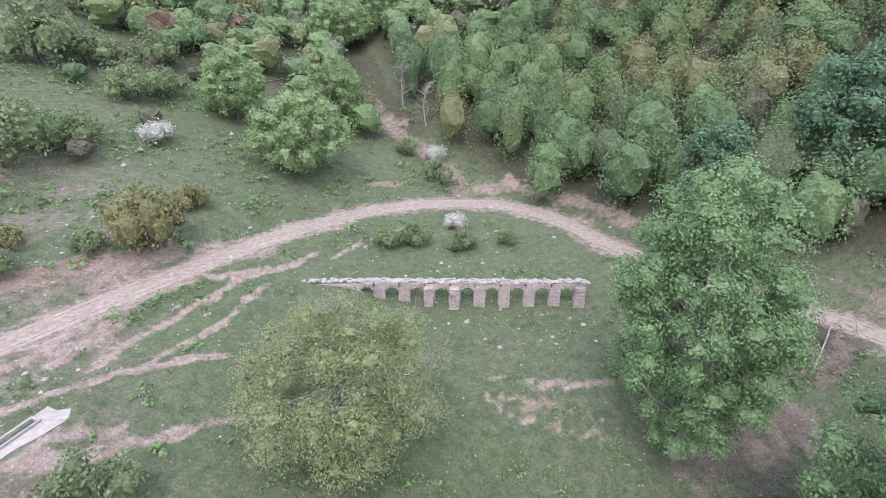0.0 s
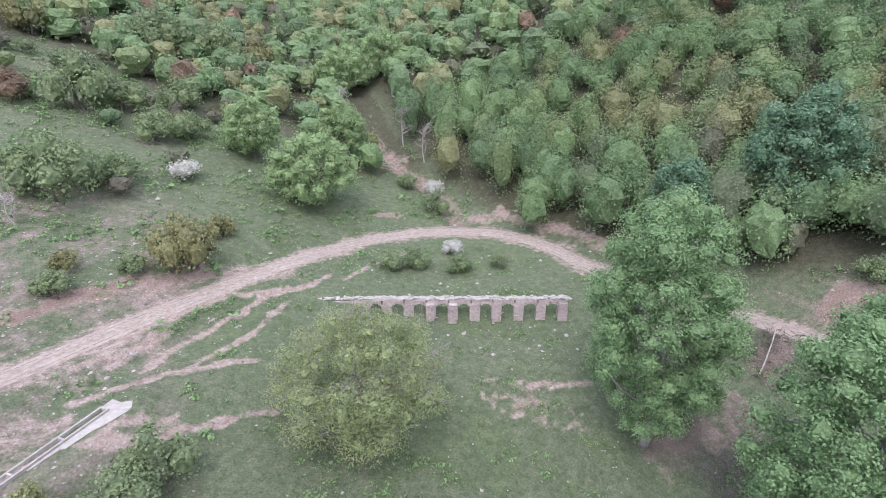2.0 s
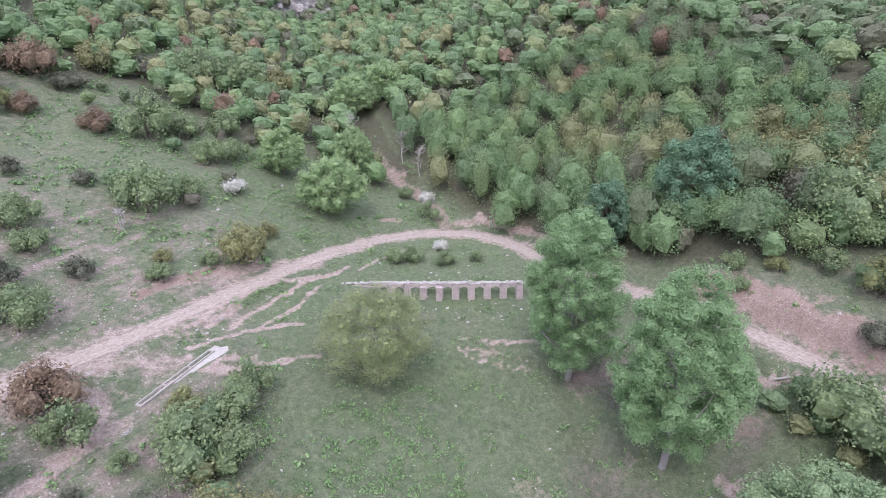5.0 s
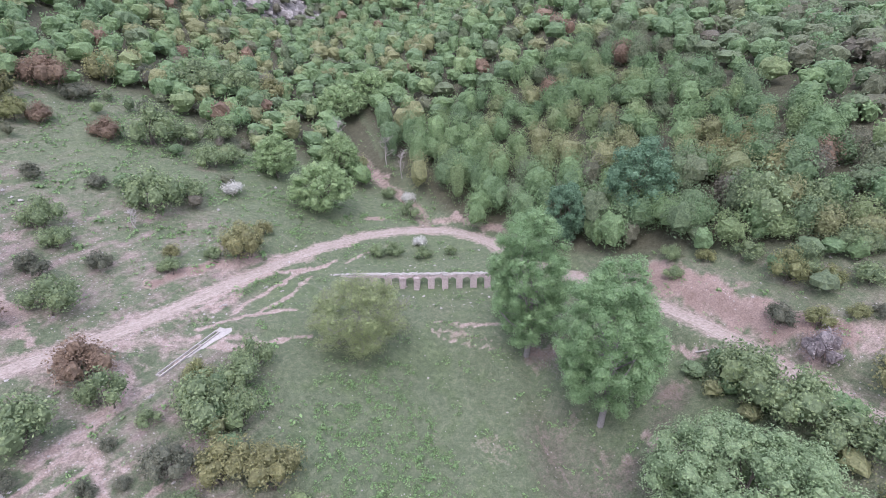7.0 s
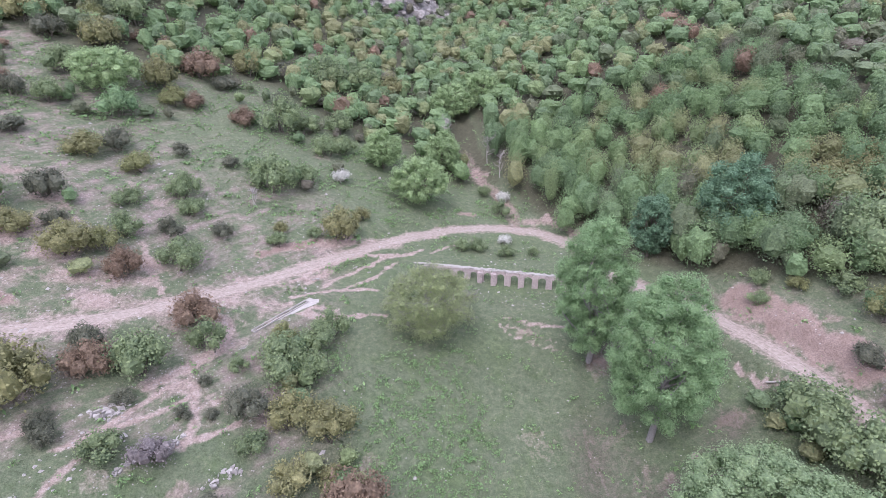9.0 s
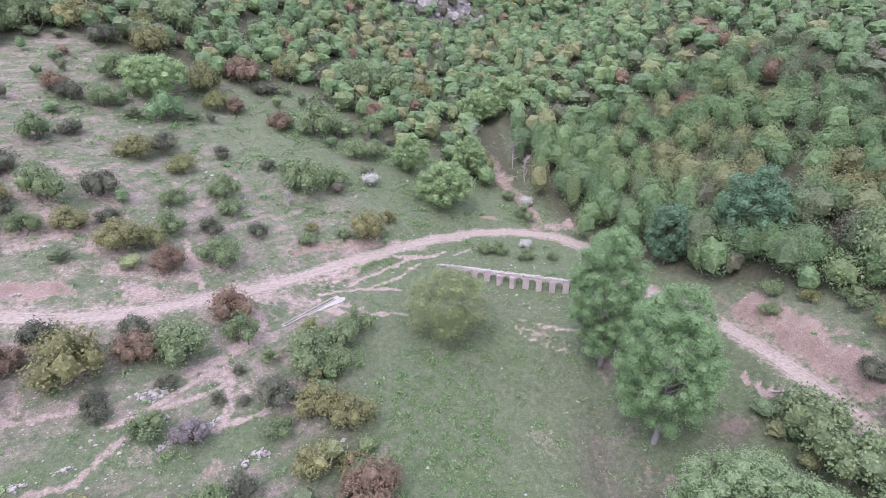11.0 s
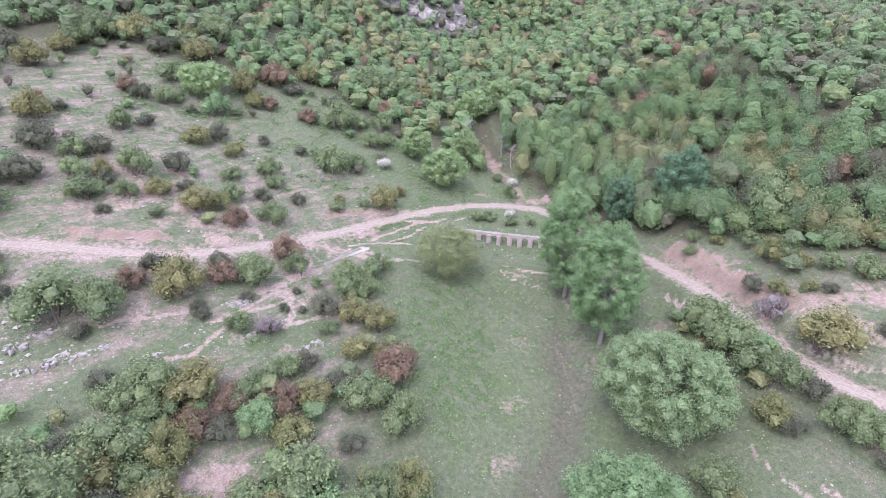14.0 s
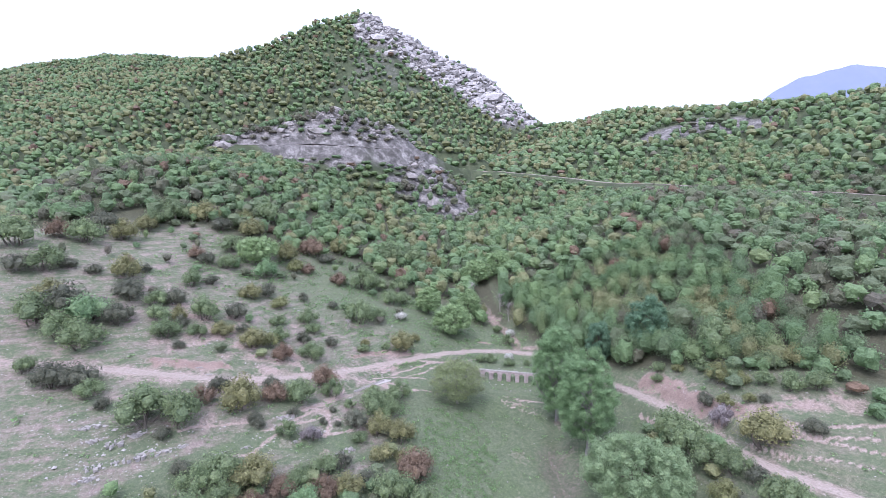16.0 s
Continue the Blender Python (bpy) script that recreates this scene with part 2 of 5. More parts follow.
# whitish peak rock, made paler still to paint in the distant haze
PALE_CRAG = plain_material("pale_grey_rock_with_haze", (0.27, 0.26, 0.27), (0.6, 0.57, 0.58), 0.5, 0.95, 0.3)
WATER = plain_material("dark_trough_water", (0.02, 0.022, 0.024), (0.035, 0.038, 0.04), 1.0, 0.08, 0.0)
# far mountain: the haze of distance is painted into the base colour
HAZE_BLUE_RIDGE = plain_material("far_mountain_painted_haze", (0.195, 0.235, 0.335), (0.23, 0.265, 0.37), 0.004, 1.0, 0.0)

# ---- landform ----
# Landform: cross-sections of the valley every 20 m, heights from west to east every 20 m.
SECTIONS = (
    (-60, (4.9, 3.0, 0.2, -5.3, -9.1, -10.9, -6.1, 1.3, 4.0, 8.0, 12.1)),
    (-40, (9.8, 8.1, 5.3, 1.5, -3.7, -7.2, -3.2, 7.0, 11.8, 16.8, 21.7)),
    (-20, (15.6, 13.5, 10.1, 5.9, 1.1, -3.2, -0.1, 10.5, 18.7, 24.6, 29.9)),
    (0, (24.3, 19.9, 14.8, 8.0, 3.7, 1.2, 3.4, 13.1, 24.2, 30.4, 35.8)),
    (20, (29.6, 24.5, 18.1, 13.1, 7.6, 3.0, 5.0, 18.8, 27.5, 32.2, 35.5)),
    (40, (33.5, 29.3, 23.6, 17.8, 11.8, 7.3, 13.1, 24.6, 32.6, 36.2, 39.5)),
    (60, (41.5, 36.7, 29.9, 22.3, 16.3, 13.6, 20.9, 29.7, 36.5, 40.5, 43.0)),
    (80, (49.2, 42.6, 34.5, 26.1, 20.5, 18.7, 24.7, 33.7, 40.8, 44.6, 46.5)),
    (100, (55.9, 47.5, 38.6, 30.3, 24.5, 22.5, 27.4, 35.6, 42.6, 46.0, 46.5)),
)
# Far ridges: crest points (x, y, z) and how steeply they fall away.
RIDGES = (
    # the peak, its west ridge and the spur that comes forward from it
    (0.72, (-348, 301, 72), (-330, 371, 112), (-301, 431, 142), (-261, 521, 212), (-198, 571, 250), (-165, 592, 275)),
    # its rocky east flank down to the saddle, then the eastern ridge
    (0.85, (-165, 592, 275), (-121, 614, 292), (-75, 612, 264), (14, 611, 221), (51, 591, 158), (75, 570, 138)),
    (0.40, (75, 570, 138), (110, 530, 134), (151, 491, 126), (168, 391, 128), (209, 341, 121), (252, 301, 115), (312, 271, 125), (420, 200, 145), (640, 60, 160), (800, -400, 120)),
    # long western skyline
    (0.42, (-372, 771, 272), (-590, 821, 292), (-688, 821, 276), (-787, 821, 262), (-1000, 700, 190)),
    # near spur with the outcrop at the gully's head
    (0.95, (-132, 176, 80), (-81, 211, 101), (-54, 222, 94), (-30, 237, 78), (-7, 251, 66)),
    (0.42, (-330, 60, 46), (-217, 121, 45), (-186, 141, 54), (-154, 161, 66), (-132, 176, 78)),
    # front spur of the peak, behind it
    (0.95, (-121, 614, 292), (-100, 470, 178), (-60, 350, 112), (10, 300, 80)),
    # bench of the far road
    (0.52, (13, 266, 66), (25, 256, 63.7), (61, 206, 56.8), (80, 156, 51), (100, 111, 46), (131, 86, 44.5), (160, 50, 42), (260, 0, 44)),
)


def smooth(a, b, v):
    t = np.clip((v - a) / (b - a), 0, 1)
    return t * t * (3 - 2 * t)


def cubic(t):
    return (-0.5 * t + t * t - 0.5 * t**3, 1 - 2.5 * t * t + 1.5 * t**3, 0.5 * t + 2 * t * t - 1.5 * t**3, -0.5 * t * t + 0.5 * t**3)


def near_land(x, y):
    grid = np.array([row for _, row in SECTIONS])
    fx, fy = np.clip((x + 100) / 20, 0, 10), np.clip((y + 60) / 20, 0, 8)
    i, j = np.minimum(fx.astype(int), 9), np.minimum(fy.astype(int), 7)
    wx, wy = cubic(fx - i), cubic(fy - j)
    z = 0 * fx
    for a in range(4):
        for b in range(4):
            z = z + wx[a] * wy[b] * grid[np.clip(j + b - 1, 0, 8), np.clip(i + a - 1, 0, 10)]
    return z


def to_line(x, y, pts):
    """Distance to a polyline in plan and how far along it (0 to 1)."""
    best, along, run = np.full(np.shape(x), 1e9), np.zeros(np.shape(x)), 0.0
    spans = [math.dist(a[:2], b[:2]) for a, b in zip(pts, pts[1:])]
    for (a, b), span in zip(zip(pts, pts[1:]), spans):
        dx, dy = b[0] - a[0], b[1] - a[1]
        t = np.clip(((x - a[0]) * dx + (y - a[1]) * dy) / (span * span), 0, 1)
        d = np.hypot(x - a[0] - t * dx, y - a[1] - t * dy)
        along = np.where(d < best, (run + t * span) / sum(spans), along)
        best = np.minimum(best, d)
        run += span
    return best, along


def waves(x, y, size, seed):
    """Smooth uneven relief of about -1 to 1 with that wave length."""
    rng = np.random.RandomState(seed)
    z = 0 * x
    for _ in range(7):
        a, p, k = rng.uniform(0, 6.283), rng.uniform(0, 6.283), rng.uniform(0.7, 1.6)
        z = z + np.sin((x * np.cos(a) + y * np.sin(a)) * 6.283 * k / size + p)
    return z / 4.0


def far_land(x, y):
    z = np.interp(y, (-400, -100, 60, 100, 160, 265, 490, 700), (-16, -15, 12, 20, 31, 62, 100, 120))
    z = z + 0.10 * np.maximum(np.abs(x) - 60, 0) * smooth(300, -100, y)
    for fall, *crest in RIDGES:
        for a, b in zip(crest, crest[1:]):
            d, t = to_line(x, y, (a, b))
            h = a[2] + (b[2] - a[2]) * t - fall * np.sqrt(d * d + 100) + fall * 10
            z = np.maximum(z, h)
    rough = smooth(150, 500, np.hypot(x, y))
    return z + rough * (4 * waves(x, y, 150, 3) + 1.6 * waves(x, y, 55, 4))


def base_land(x, y):
    x, y = np.asarray(x, float), np.asarray(y, float)
    out = np.hypot(np.maximum(np.where(x < 0, -x - 115, x - 84), 0), np.maximum(np.maximum(y - 86, -52 - y), 0))
    w = smooth(0, 80, out)
    # the slopes go on past the cross-sections before the far hills take over
    near = near_land(x, y) + np.where(x < 0, 0.26, 0.05) * np.maximum(np.abs(x) - 100, 0) + 0.24 * np.maximum(y - 100, 0)
    return near * (1 - w) + far_land(x, y) * w


# Cart road, track up the gully and the cut road across the far slope: lines in plan.
ROAD_LINE = ((-150, -30), (-98, -27), (-88, -26.6), (-77, -25.4), (-66, -24.5), (-56, -23), (-47.5, -19), (-41, -14), (-34.6, -8), (-27, 0), (-18.6, 7), (-9, 14.6), (-1, 18.2), (6, 18.3), (11.5, 15.8), (14.8, 10.8), (16.6, 4), (19.6, -4), (24.6, -11.8), (28.3, -20.8), (30.7, -30), (32.8, -40), (36, -47.8), (41.8, -54.8), (60, -72), (110, -100))
GULLY_TRACK = ((7, 18), (7.2, 24), (6, 30), (4, 34.7), (1.9, 40), (0.5, 46), (0, 60), (1, 80), (2, 110))
FAR_ROAD = ((-120, 158), (-97, 172), (-68, 176), (-46, 190), (-22, 220), (0, 252), (13.5, 262), (25, 255), (43, 232), (61.5, 206), (72, 180), (80, 156), (88, 134), (100, 111), (114, 96), (131, 86), (139, 76), (145, 66), (160, 40), (190, 0))
STREAM = ((10, -5), (10.5, -14), (9, -24), (7.6, -30), (7, -38), (5.4, -44.5), (1.2, -51.5), (-2.8, -58.5), (-8, -80), (-12, -140))


def curve(pts, step=1.0):
    """Points every step metres along a smooth line through pts."""
    p = np.array([pts[0], *pts, pts[-1]], float)
    out = []
    for i in range(1, len(p) - 2):
        k = max(2, int(np.hypot(*(p[i + 1] - p[i])[:2]) / step))
        for t in np.arange(k) / k:
            w = cubic(t)
            out.append(sum(w[a] * p[i - 1 + a] for a in range(4)))
    return np.array([*out, p[-1]])


ROAD_CURVE, FAR_CURVE = curve(ROAD_LINE, 2.0), curve(FAR_ROAD, 5.0)
# foot of the cut bank above the far road
FAR_CUT = np.gradient(FAR_CURVE, axis=0)
FAR_CUT = FAR_CURVE + 3.2 * np.stack([-FAR_CUT[:, 1], FAR_CUT[:, 0]], 1) / np.hypot(FAR_CUT[:, 0], FAR_CUT[:, 1])[:, None]
FAR_CUT = tuple(map(tuple, FAR_CUT[::2]))
# levels of the roads along their length, evened out; the far one raised for the camera's view
ROAD_Z = base_land(ROAD_CURVE[:, 0], ROAD_CURVE[:, 1])
ROAD_Z = np.convolve(np.pad(ROAD_Z, 4, mode="edge"), np.ones(9) / 9, "valid")
FAR_Z = base_land(FAR_CURVE[:, 0], FAR_CURVE[:, 1])
FAR_Z = np.convolve(np.pad(FAR_Z, 3, mode="edge"), np.ones(7) / 7, "valid") + 2.0


def bench(x, y, z, line, level, half, ease):
    """Cuts a level bench for a road into the slope."""
    shape, x, y, z = np.shape(x), np.ravel(x), np.ravel(y), np.ravel(z).copy()
    near = (x > line[:, 0].min() - 9) & (x < line[:, 0].max() + 9) & (y > line[:, 1].min() - 9) & (y < line[:, 1].max() + 9)
    best, lev = np.full(x.shape, 1e9), np.zeros(x.shape)
    for a, b, za, zb in zip(line, line[1:], level, level[1:]):
        dx, dy = b - a
        t = np.clip(((x[near] - a[0]) * dx + (y[near] - a[1]) * dy) / (dx * dx + dy * dy + 1e-9), 0, 1)
        d = np.hypot(x[near] - a[0] - t * dx, y[near] - a[1] - t * dy)
        closer = d < best[near]
        best[near], lev[near] = np.where(closer, d, best[near]), np.where(closer, za + (zb - za) * t, lev[near])
    w = 1 - smooth(half, half + ease, best)
    return (z * (1 - w) + lev * w).reshape(shape), best.reshape(shape)


def land(x, y):
    """Height of the ground, with the road benches, the stream's bed and small unevenness."""
    x, y = np.asarray(x, float), np.asarray(y, float)
    z = base_land(x, y)
    z = z + 0.22 * waves(x, y, 13, 11) + 0.07 * waves(x, y, 4.1, 12)
    d, _ = to_line(x, y, STREAM)
    z = z - 0.75 * np.exp(-(((d + 0.4 * waves(x, y, 6, 48)) / 1.6) ** 2)) * smooth(0, -14, y)
    d, _ = to_line(x, y, GULLY_TRACK)
    z = z - 0.8 * np.exp(-((d / 2.2) ** 2))
    z, _ = bench(x, y, z, ROAD_CURVE, ROAD_Z, 2.0, 2.2)
    z, _ = bench(x, y, z, FAR_CURVE, FAR_Z, 2.6, 4.5)
    # level pad under the trough; ground lowered along the arcade's face to fit its piers in view
    d, _ = to_line(x, y, ((-26.4, -9.6), (-32.6, -18.2)))
    w = smooth(3.2, 1.4, d)
    z = z * (1 - w) + 4.22 * w
    s, q = 0.962 * (x - 0.05) - 0.272 * (y - 0.45), 0.272 * (x - 0.05) + 0.962 * (y - 0.45)
    z = z - 0.45 * smooth(-8.3, -6.5, s) * smooth(13, 11, s) * smooth(-7, -2, q) * smooth(1.6, 0.8, q)
    return z


def height(x, y):
    return float(land(np.array([x]), np.array([y]))[0])


def spaced(low, high, fine, a, b):
    """Grid lines: every `fine` metres from low to high, growing apart out to a and b."""
    mid = list(np.arange(low, high, fine))
    up, down = [high], [low]
    for line, end, way in ((up, b, 1), (down, a, -1)):
        s = fine
        while (line[-1] - end) * way < 0:
            # no wider than 3.6 m as far as the road on the far slope
            s = min(s * 1.085, 3.6 if abs(line[-1]) < 270 and line[-1] > -170 else 12.0 if abs(line[-1]) < 850 and line[-1] > -800 else 40.0)
            line.append(line[-1] + way * s)
    return np.array(down[:0:-1] + mid + up)


def mesh_of(name, verts, faces, material, smooth_shade=True, values=None):
    me = bpy.data.meshes.new(name)
    verts, faces = np.asarray(verts, np.float32), np.asarray(faces, np.int32)
    me.vertices.add(len(verts))
    me.vertices.foreach_set("co", verts.ravel())
    me.loops.add(faces.size)
    me.loops.foreach_set("vertex_index", faces.ravel())
    me.polygons.add(len(faces))
    me.polygons.foreach_set("loop_start", np.arange(len(faces), dtype=np.int32) * faces.shape[1])
    for key, v in (values or {}).items():
        me.attributes.new(key, "FLOAT", "POINT").data.foreach_set("value", np.asarray(v, np.float32))
    me.polygons.foreach_set("use_smooth", np.full(len(faces), smooth_shade))
    me.materials.append(material)
    me.update(calc_edges=True)
    return me


def grid_faces(rows, cols):
    i = (np.arange(rows - 1)[:, None] * cols + np.arange(cols - 1)).ravel()
    return np.stack([i, i + 1, i + cols + 1, i + cols], 1)


# Trodden trails: width, how bare, then points in plan.
TRAILS_WEST = (
    (.35, .9, (-29.8, -6.5), (-28.5, -5.3), (-27.3, -3.0), (-25.8, -1.2), (-23.8, 0.9), (-21.0, 2.8), (-17.4, 4.0), (-12.9, 6.0), (-10.9, 7.9)),
    (.5, .9, (-27.7, -5.6), (-26.0, -3.5), (-24.9, -2.1), (-24.1, 0.5), (-23.3, 1.6)),
    (.3, .8, (-25.6, -6.0), (-23.9, -3.1), (-21.8, -1.0), (-19.0, 1.7), (-16.6, 4.2), (-12.9, 6.0)),
    (.3, .7, (-22.3, -5.0), (-20.1, -3.2), (-18.1, -1.1), (-16.6, 1.6), (-14.8, 3.6)),
    (.4, .9, (-29.1, -9.1), (-27.7, -8.5), (-26.5, -7.9), (-24.2, -6.4), (-21.2, -5.4), (-17.8, -4.9)),
    (.3, .8, (-26.6, -12.1), (-25.1, -11.4), (-22.8, -10.7)),
    (.35, .9, (-27.7, -13.5), (-25.6, -13.4), (-24.3, -12.5), (-22.3, -11.8), (-19.3, -11.2)),
    (.2, .7, (-9.5, 7.2), (-6.5, 10.7), (-2.7, 12.8), (-1.3, 13.5)),
)
TRAILS_EAST = (
    (.25, .7, (0.2, -8.5), (3.4, -9.5), (5.4, -10.1), (9.3, -10.7)),
    (.3, .55, (0.6, -10.0), (3.1, -11.3), (6.5, -13.2)),
    (.3, .55, (-0.6, -9.8), (0.4, -11.6), (3.9, -13.3), (6.9, -14.9)),
    (.35, .8, (-64.3, -32.2), (-60.7, -29.5), (-57.1, -27.3), (-54.1, -26.3)),
    (.35, .85, (-58.7, -39.5), (-56.6, -37.8), (-52.6, -36.3), (-48.5, -34.2)),
    (.35, .85, (-45.2, -35.8), (-41.9, -32.7), (-39.1, -28.8), (-37.6, -26.8)),
    (.35, .8, (-49.1, -43.2), (-45.3, -41.6), (-44.4, -39.3), (-42.7, -35.7)),
    (.8, .85, (-37.3, -25.3), (-34.8, -20.5), (-34.7, -17.4)),
    (.8, .75, (-36.1, -27.1), (-34.7, -30.7), (-34.8, -34.1)),
    (.6, .8, (-49.6, -4.2), (-46.7, -9.3), (-44.3, -12.7)),
    (.35, .8, (38.5, -40.9), (41.5, -42.1), (44.6, -45.7), (53.1, -48.3)),
    (.3, .7, (36.1, -42.0), (39.9, -47.7), (49.5, -53.0)),
    (.4, .7, (18.0, -15.1), (18.5, -17.1), (18.8, -19.1)),
    (.5, .45, (6.6, -26.5), (6.9, -31.4), (7.4, -35.6), (7.0, -42)),
    (.4, .85, (25.1, -24.0), (25.8, -27.3), (27.3, -29.0), (29.4, -33.2)),
    (.3, .85, (-45.4, -35.8), (-42.1, -33.5), (-38.4, -30.9), (-36, -28.5)),
    (.3, .85, (-36.5, -35), (-35.5, -33.7), (-33.2, -32.7), (-30.7, -30.5)),
    (.6, .9, (-34.5, -19.7), (-35.2, -22.5), (-37.5, -24.6), (-40.1, -28.2)),
    (.3, .8, (-27.2, -13.3), (-23.0, -12.0), (-16.0, -10.0)),
    (.5, .8, (-103.9, -19.5), (-102.0, -14.3), (-103.3, -10.8), (-97.6, -8.2)),
    (.5, .8, (-95.4, -10.7), (-91.6, -15.7), (-85.7, -17.6)),
    (.3, .68, (24.9, -52.8), (26.2, -57.3), (28.0, -61.2), (29, -66)),
    (.3, .66, (29.0, -59.3), (30.8, -62.5), (32.8, -65.7), (34.7, -68.5)),
    (.45, .85, (33.9, -49.4), (35.6, -53.7), (36.2, -57.2), (35.5, -62.2)),
    (.4, .85, (41.1, -41.7), (44.0, -43.1), (48.1, -44.6), (56, -46)),
    (.4, .85, (39.6, -43.2), (43.9, -45.9), (46.4, -47.5), (54, -52)),
    (.3, .8, (25.2, -25.0), (26.0, -28.1)), (.3, .8, (17.7, -15.4), (17.6, -18.1), (17.6, -19.9)),
)
# Bare patches: x, y, radius, bareness, redness.
PATCHES = [
    (-65, 2, 3.9, 0.8, 0.4), (-70, 5, 2.9, 0.7, 0.5),
    (-61, -2, 2.7, 0.75, 0.3), (-66, -10, 4.1, 0.6, 0.2), (-59, -15, 4.3, 0.5, 0.2), (-49, -16, 3.7, 0.6, 0.2),
    (-46, -9, 1.6, 0.8, 0.3), (-41, -38, 3.0, 0.45, 0), (-34, -38, 1.6, 0.6, 0.4), 
    (-34, -28, 1.6, 0.7, 0.1), (-37, -23, 1.4, 0.7, 0.1), (-55, -35, 2.6, 0.6, 0.3), 
    (35, -35, 1.8, 0.7, 0.6), 
]
PATCHES += [
    (-33, -12, 3.2, 0.55, 0), (-36, -17, 2.6, 0.6, 0), (-29, -11, 1.3, 0.8, 0), (-31, -15, 1.2, 0.75, 0), (-30, -7, 2.4, 0.5, 0), (-40, -19, 3.0, 0.6, 0.1),
    (-26, 6, 1.5, 0.85, 0.4), (-26, -3, 1.3, 0.7, 0.1), (-28, -9, 1.0, 0.8, 0.1),
    (-23, -12, 1.4, 0.5, 0.3), (3, -11, 1.7, 0.45, 0.4), (22, -15, 1.6, 0.6, 0.3), (14, -18, 2.4, 0.6, 0.3),
    (-99, -10, 5.4, 0.5, 0.1), (-63, -6, 4.2, 0.6, 0.4), (-30, 33, 3.4, 0.5, 0.5), (0, -28, 2.8, 0.4, 0.2),
    (9, -28, 2.5, 0.5, 0.3), (10, -37, 3.1, 0.45, 0.2), (13, 21, 2.1, 0.8, 0.3), (18, 15, 1.7, 0.8, 0.4),
    (41, -37.5, 2.4, 0.65, 0.4), (-17, -33, 1.9, 0.5, 0.2), (-38, -56, 2.4, 0.7, 0.3),
]
# eroded pinkish soil on the west slope, trampled ground by the stream
PATCHES += [
    (-76, 0, 3.0, 0.8, 0.5), (-70, -3, 4.0, 0.85, 0.3), (-65, -7, 4.2, 0.8, 0.2), (-58, -10, 3.4, 0.75, 0.2), (-68, -12, 4.5, 0.7, 0.1), (-53, -13, 4.0, 0.75, 0.15), (-47, -12, 2.6, 0.75, 0.2),
    (-56, 9, 2.2, 0.6, 0.2), (-51, 6, 2.0, 0.6, 0.2), (-89, 9, 3.0, 0.6, 0.2), (-83, 8, 2.4, 0.6, 0.2), (-50, -17, 3.0, 0.8, 0.1), (-74, -14, 3.4, 0.7, 0.1),
    (11.5, -34.6, 2.2, 0.65, 0.3), (17.5, -34, 1.8, 0.75, 0.1), (22.4, -30, 2.2, 0.6, 0.4), (-36, -27.5, 2.4, 0.65, 0.1), (-34.5, -20, 1.5, 0.75, 0.1), (-40, -28, 2.0, 0.6, 0.1), (-47, -7.6, 1.6, 0.85, 0.6),
    (12.4, -17.5, 2.6, 0.8, 0.6), (15.5, -18.6, 2.2, 0.75, 0.6), (18, -18, 1.8, 0.7, 0.5), (-40, -58, 2.8, 0.8, 0.2), (-37, -62, 2.4, 0.8, 0.2),
]
PATCHES += [
    (-2, -40, 3.4, 0.46, 0.3), (-4, -50, 4.0, 0.48, 0.3), (3, -30, 3.0, 0.42, 0.3),
    (36, -35, 3.0, 0.8, 0.35), (41, -38, 3.2, 0.8, 0.35), (47, -38.5, 3.4, 0.75, 0.35), (53, -40.5, 4.0, 0.7, 0.3), (22, -30, 2.0, 0.7, 0.5), (17.6, -17.5, 2.0, 0.75, 0.5), (22.5, -15.6, 2.2, 0.75, 0.3),
    (135, 84, 8.0, 0.8, 0.4), (126, 92, 6.0, 0.7, 0.3), (-37, -56, 4.4, 0.8, 0.15),
    (-35.1, -13.2, 3.2, 0.72, 0.05), (-35.4, -16.9, 2.6, 0.72, 0.05), (-34.7, -20.6, 2.4, 0.72, 0.05), (-31.8, -12.1, 2.4, 0.72, 0.05), (-35.3, -9.9, 3.0, 0.72, 0.05), (-29.0, -18.7, 1.6, 0.72, 0.05),
]
# Cut banks of red and brown earth: width, bareness, redness, then points in plan.
BANKS = (
    (2.2, 0.9, 0.75, (30.4, -14.5), (32.6, -21.2), (33.9, -26.7), (35.4, -31), (37.5, -36)),
    (1.1, 0.75, 0.45, (9.5, 21.5), (14, 19.5), (18.3, 13.5), (20.5, 6)),
    (1.4, 0.95, 0.9, (-72, -20.6), (-65, -20.4), (-59, -18.6)),
    (1.1, 0.95, 0.85, (-35, 0.2), (-31.5, 3.2), (-28, 5.2)),
    (1.2, 0.8, 0.4, (-27.5, 5.0), (-23, 8.2)),
    (0.9, 0.9, 0.8, (-3.4, 23.6), (-0.8, 23.8)),
    (1.5, 0.7, 0.35, (36, -34), (42, -37), (50, -41)),
)


# Dark trodden mud and litter by the stream, with the trees' shade painted in: x, y, radius.
MUD_AND_SHADE_SPOTS = ((12.4, -17.5, 3.0), (14.0, -21.5, 2.6), (17.6, -17.5, 2.2), (21.5, -30.5, 2.6), (19.0, -33.0, 2.4), (12.0, -36.0, 3.4), (22.5, -15.6, 2.4))


def wood_edge(y):
    """The line of the wood's foot on the east slope."""
    return np.interp(y, (-60, -30, -12, 0, 12, 24, 36, 50, 70, 100, 140), (84, 50, 31.5, 21.5, 17.6, 10.6, 6.6, 3.4, 2.6, 3, 6))


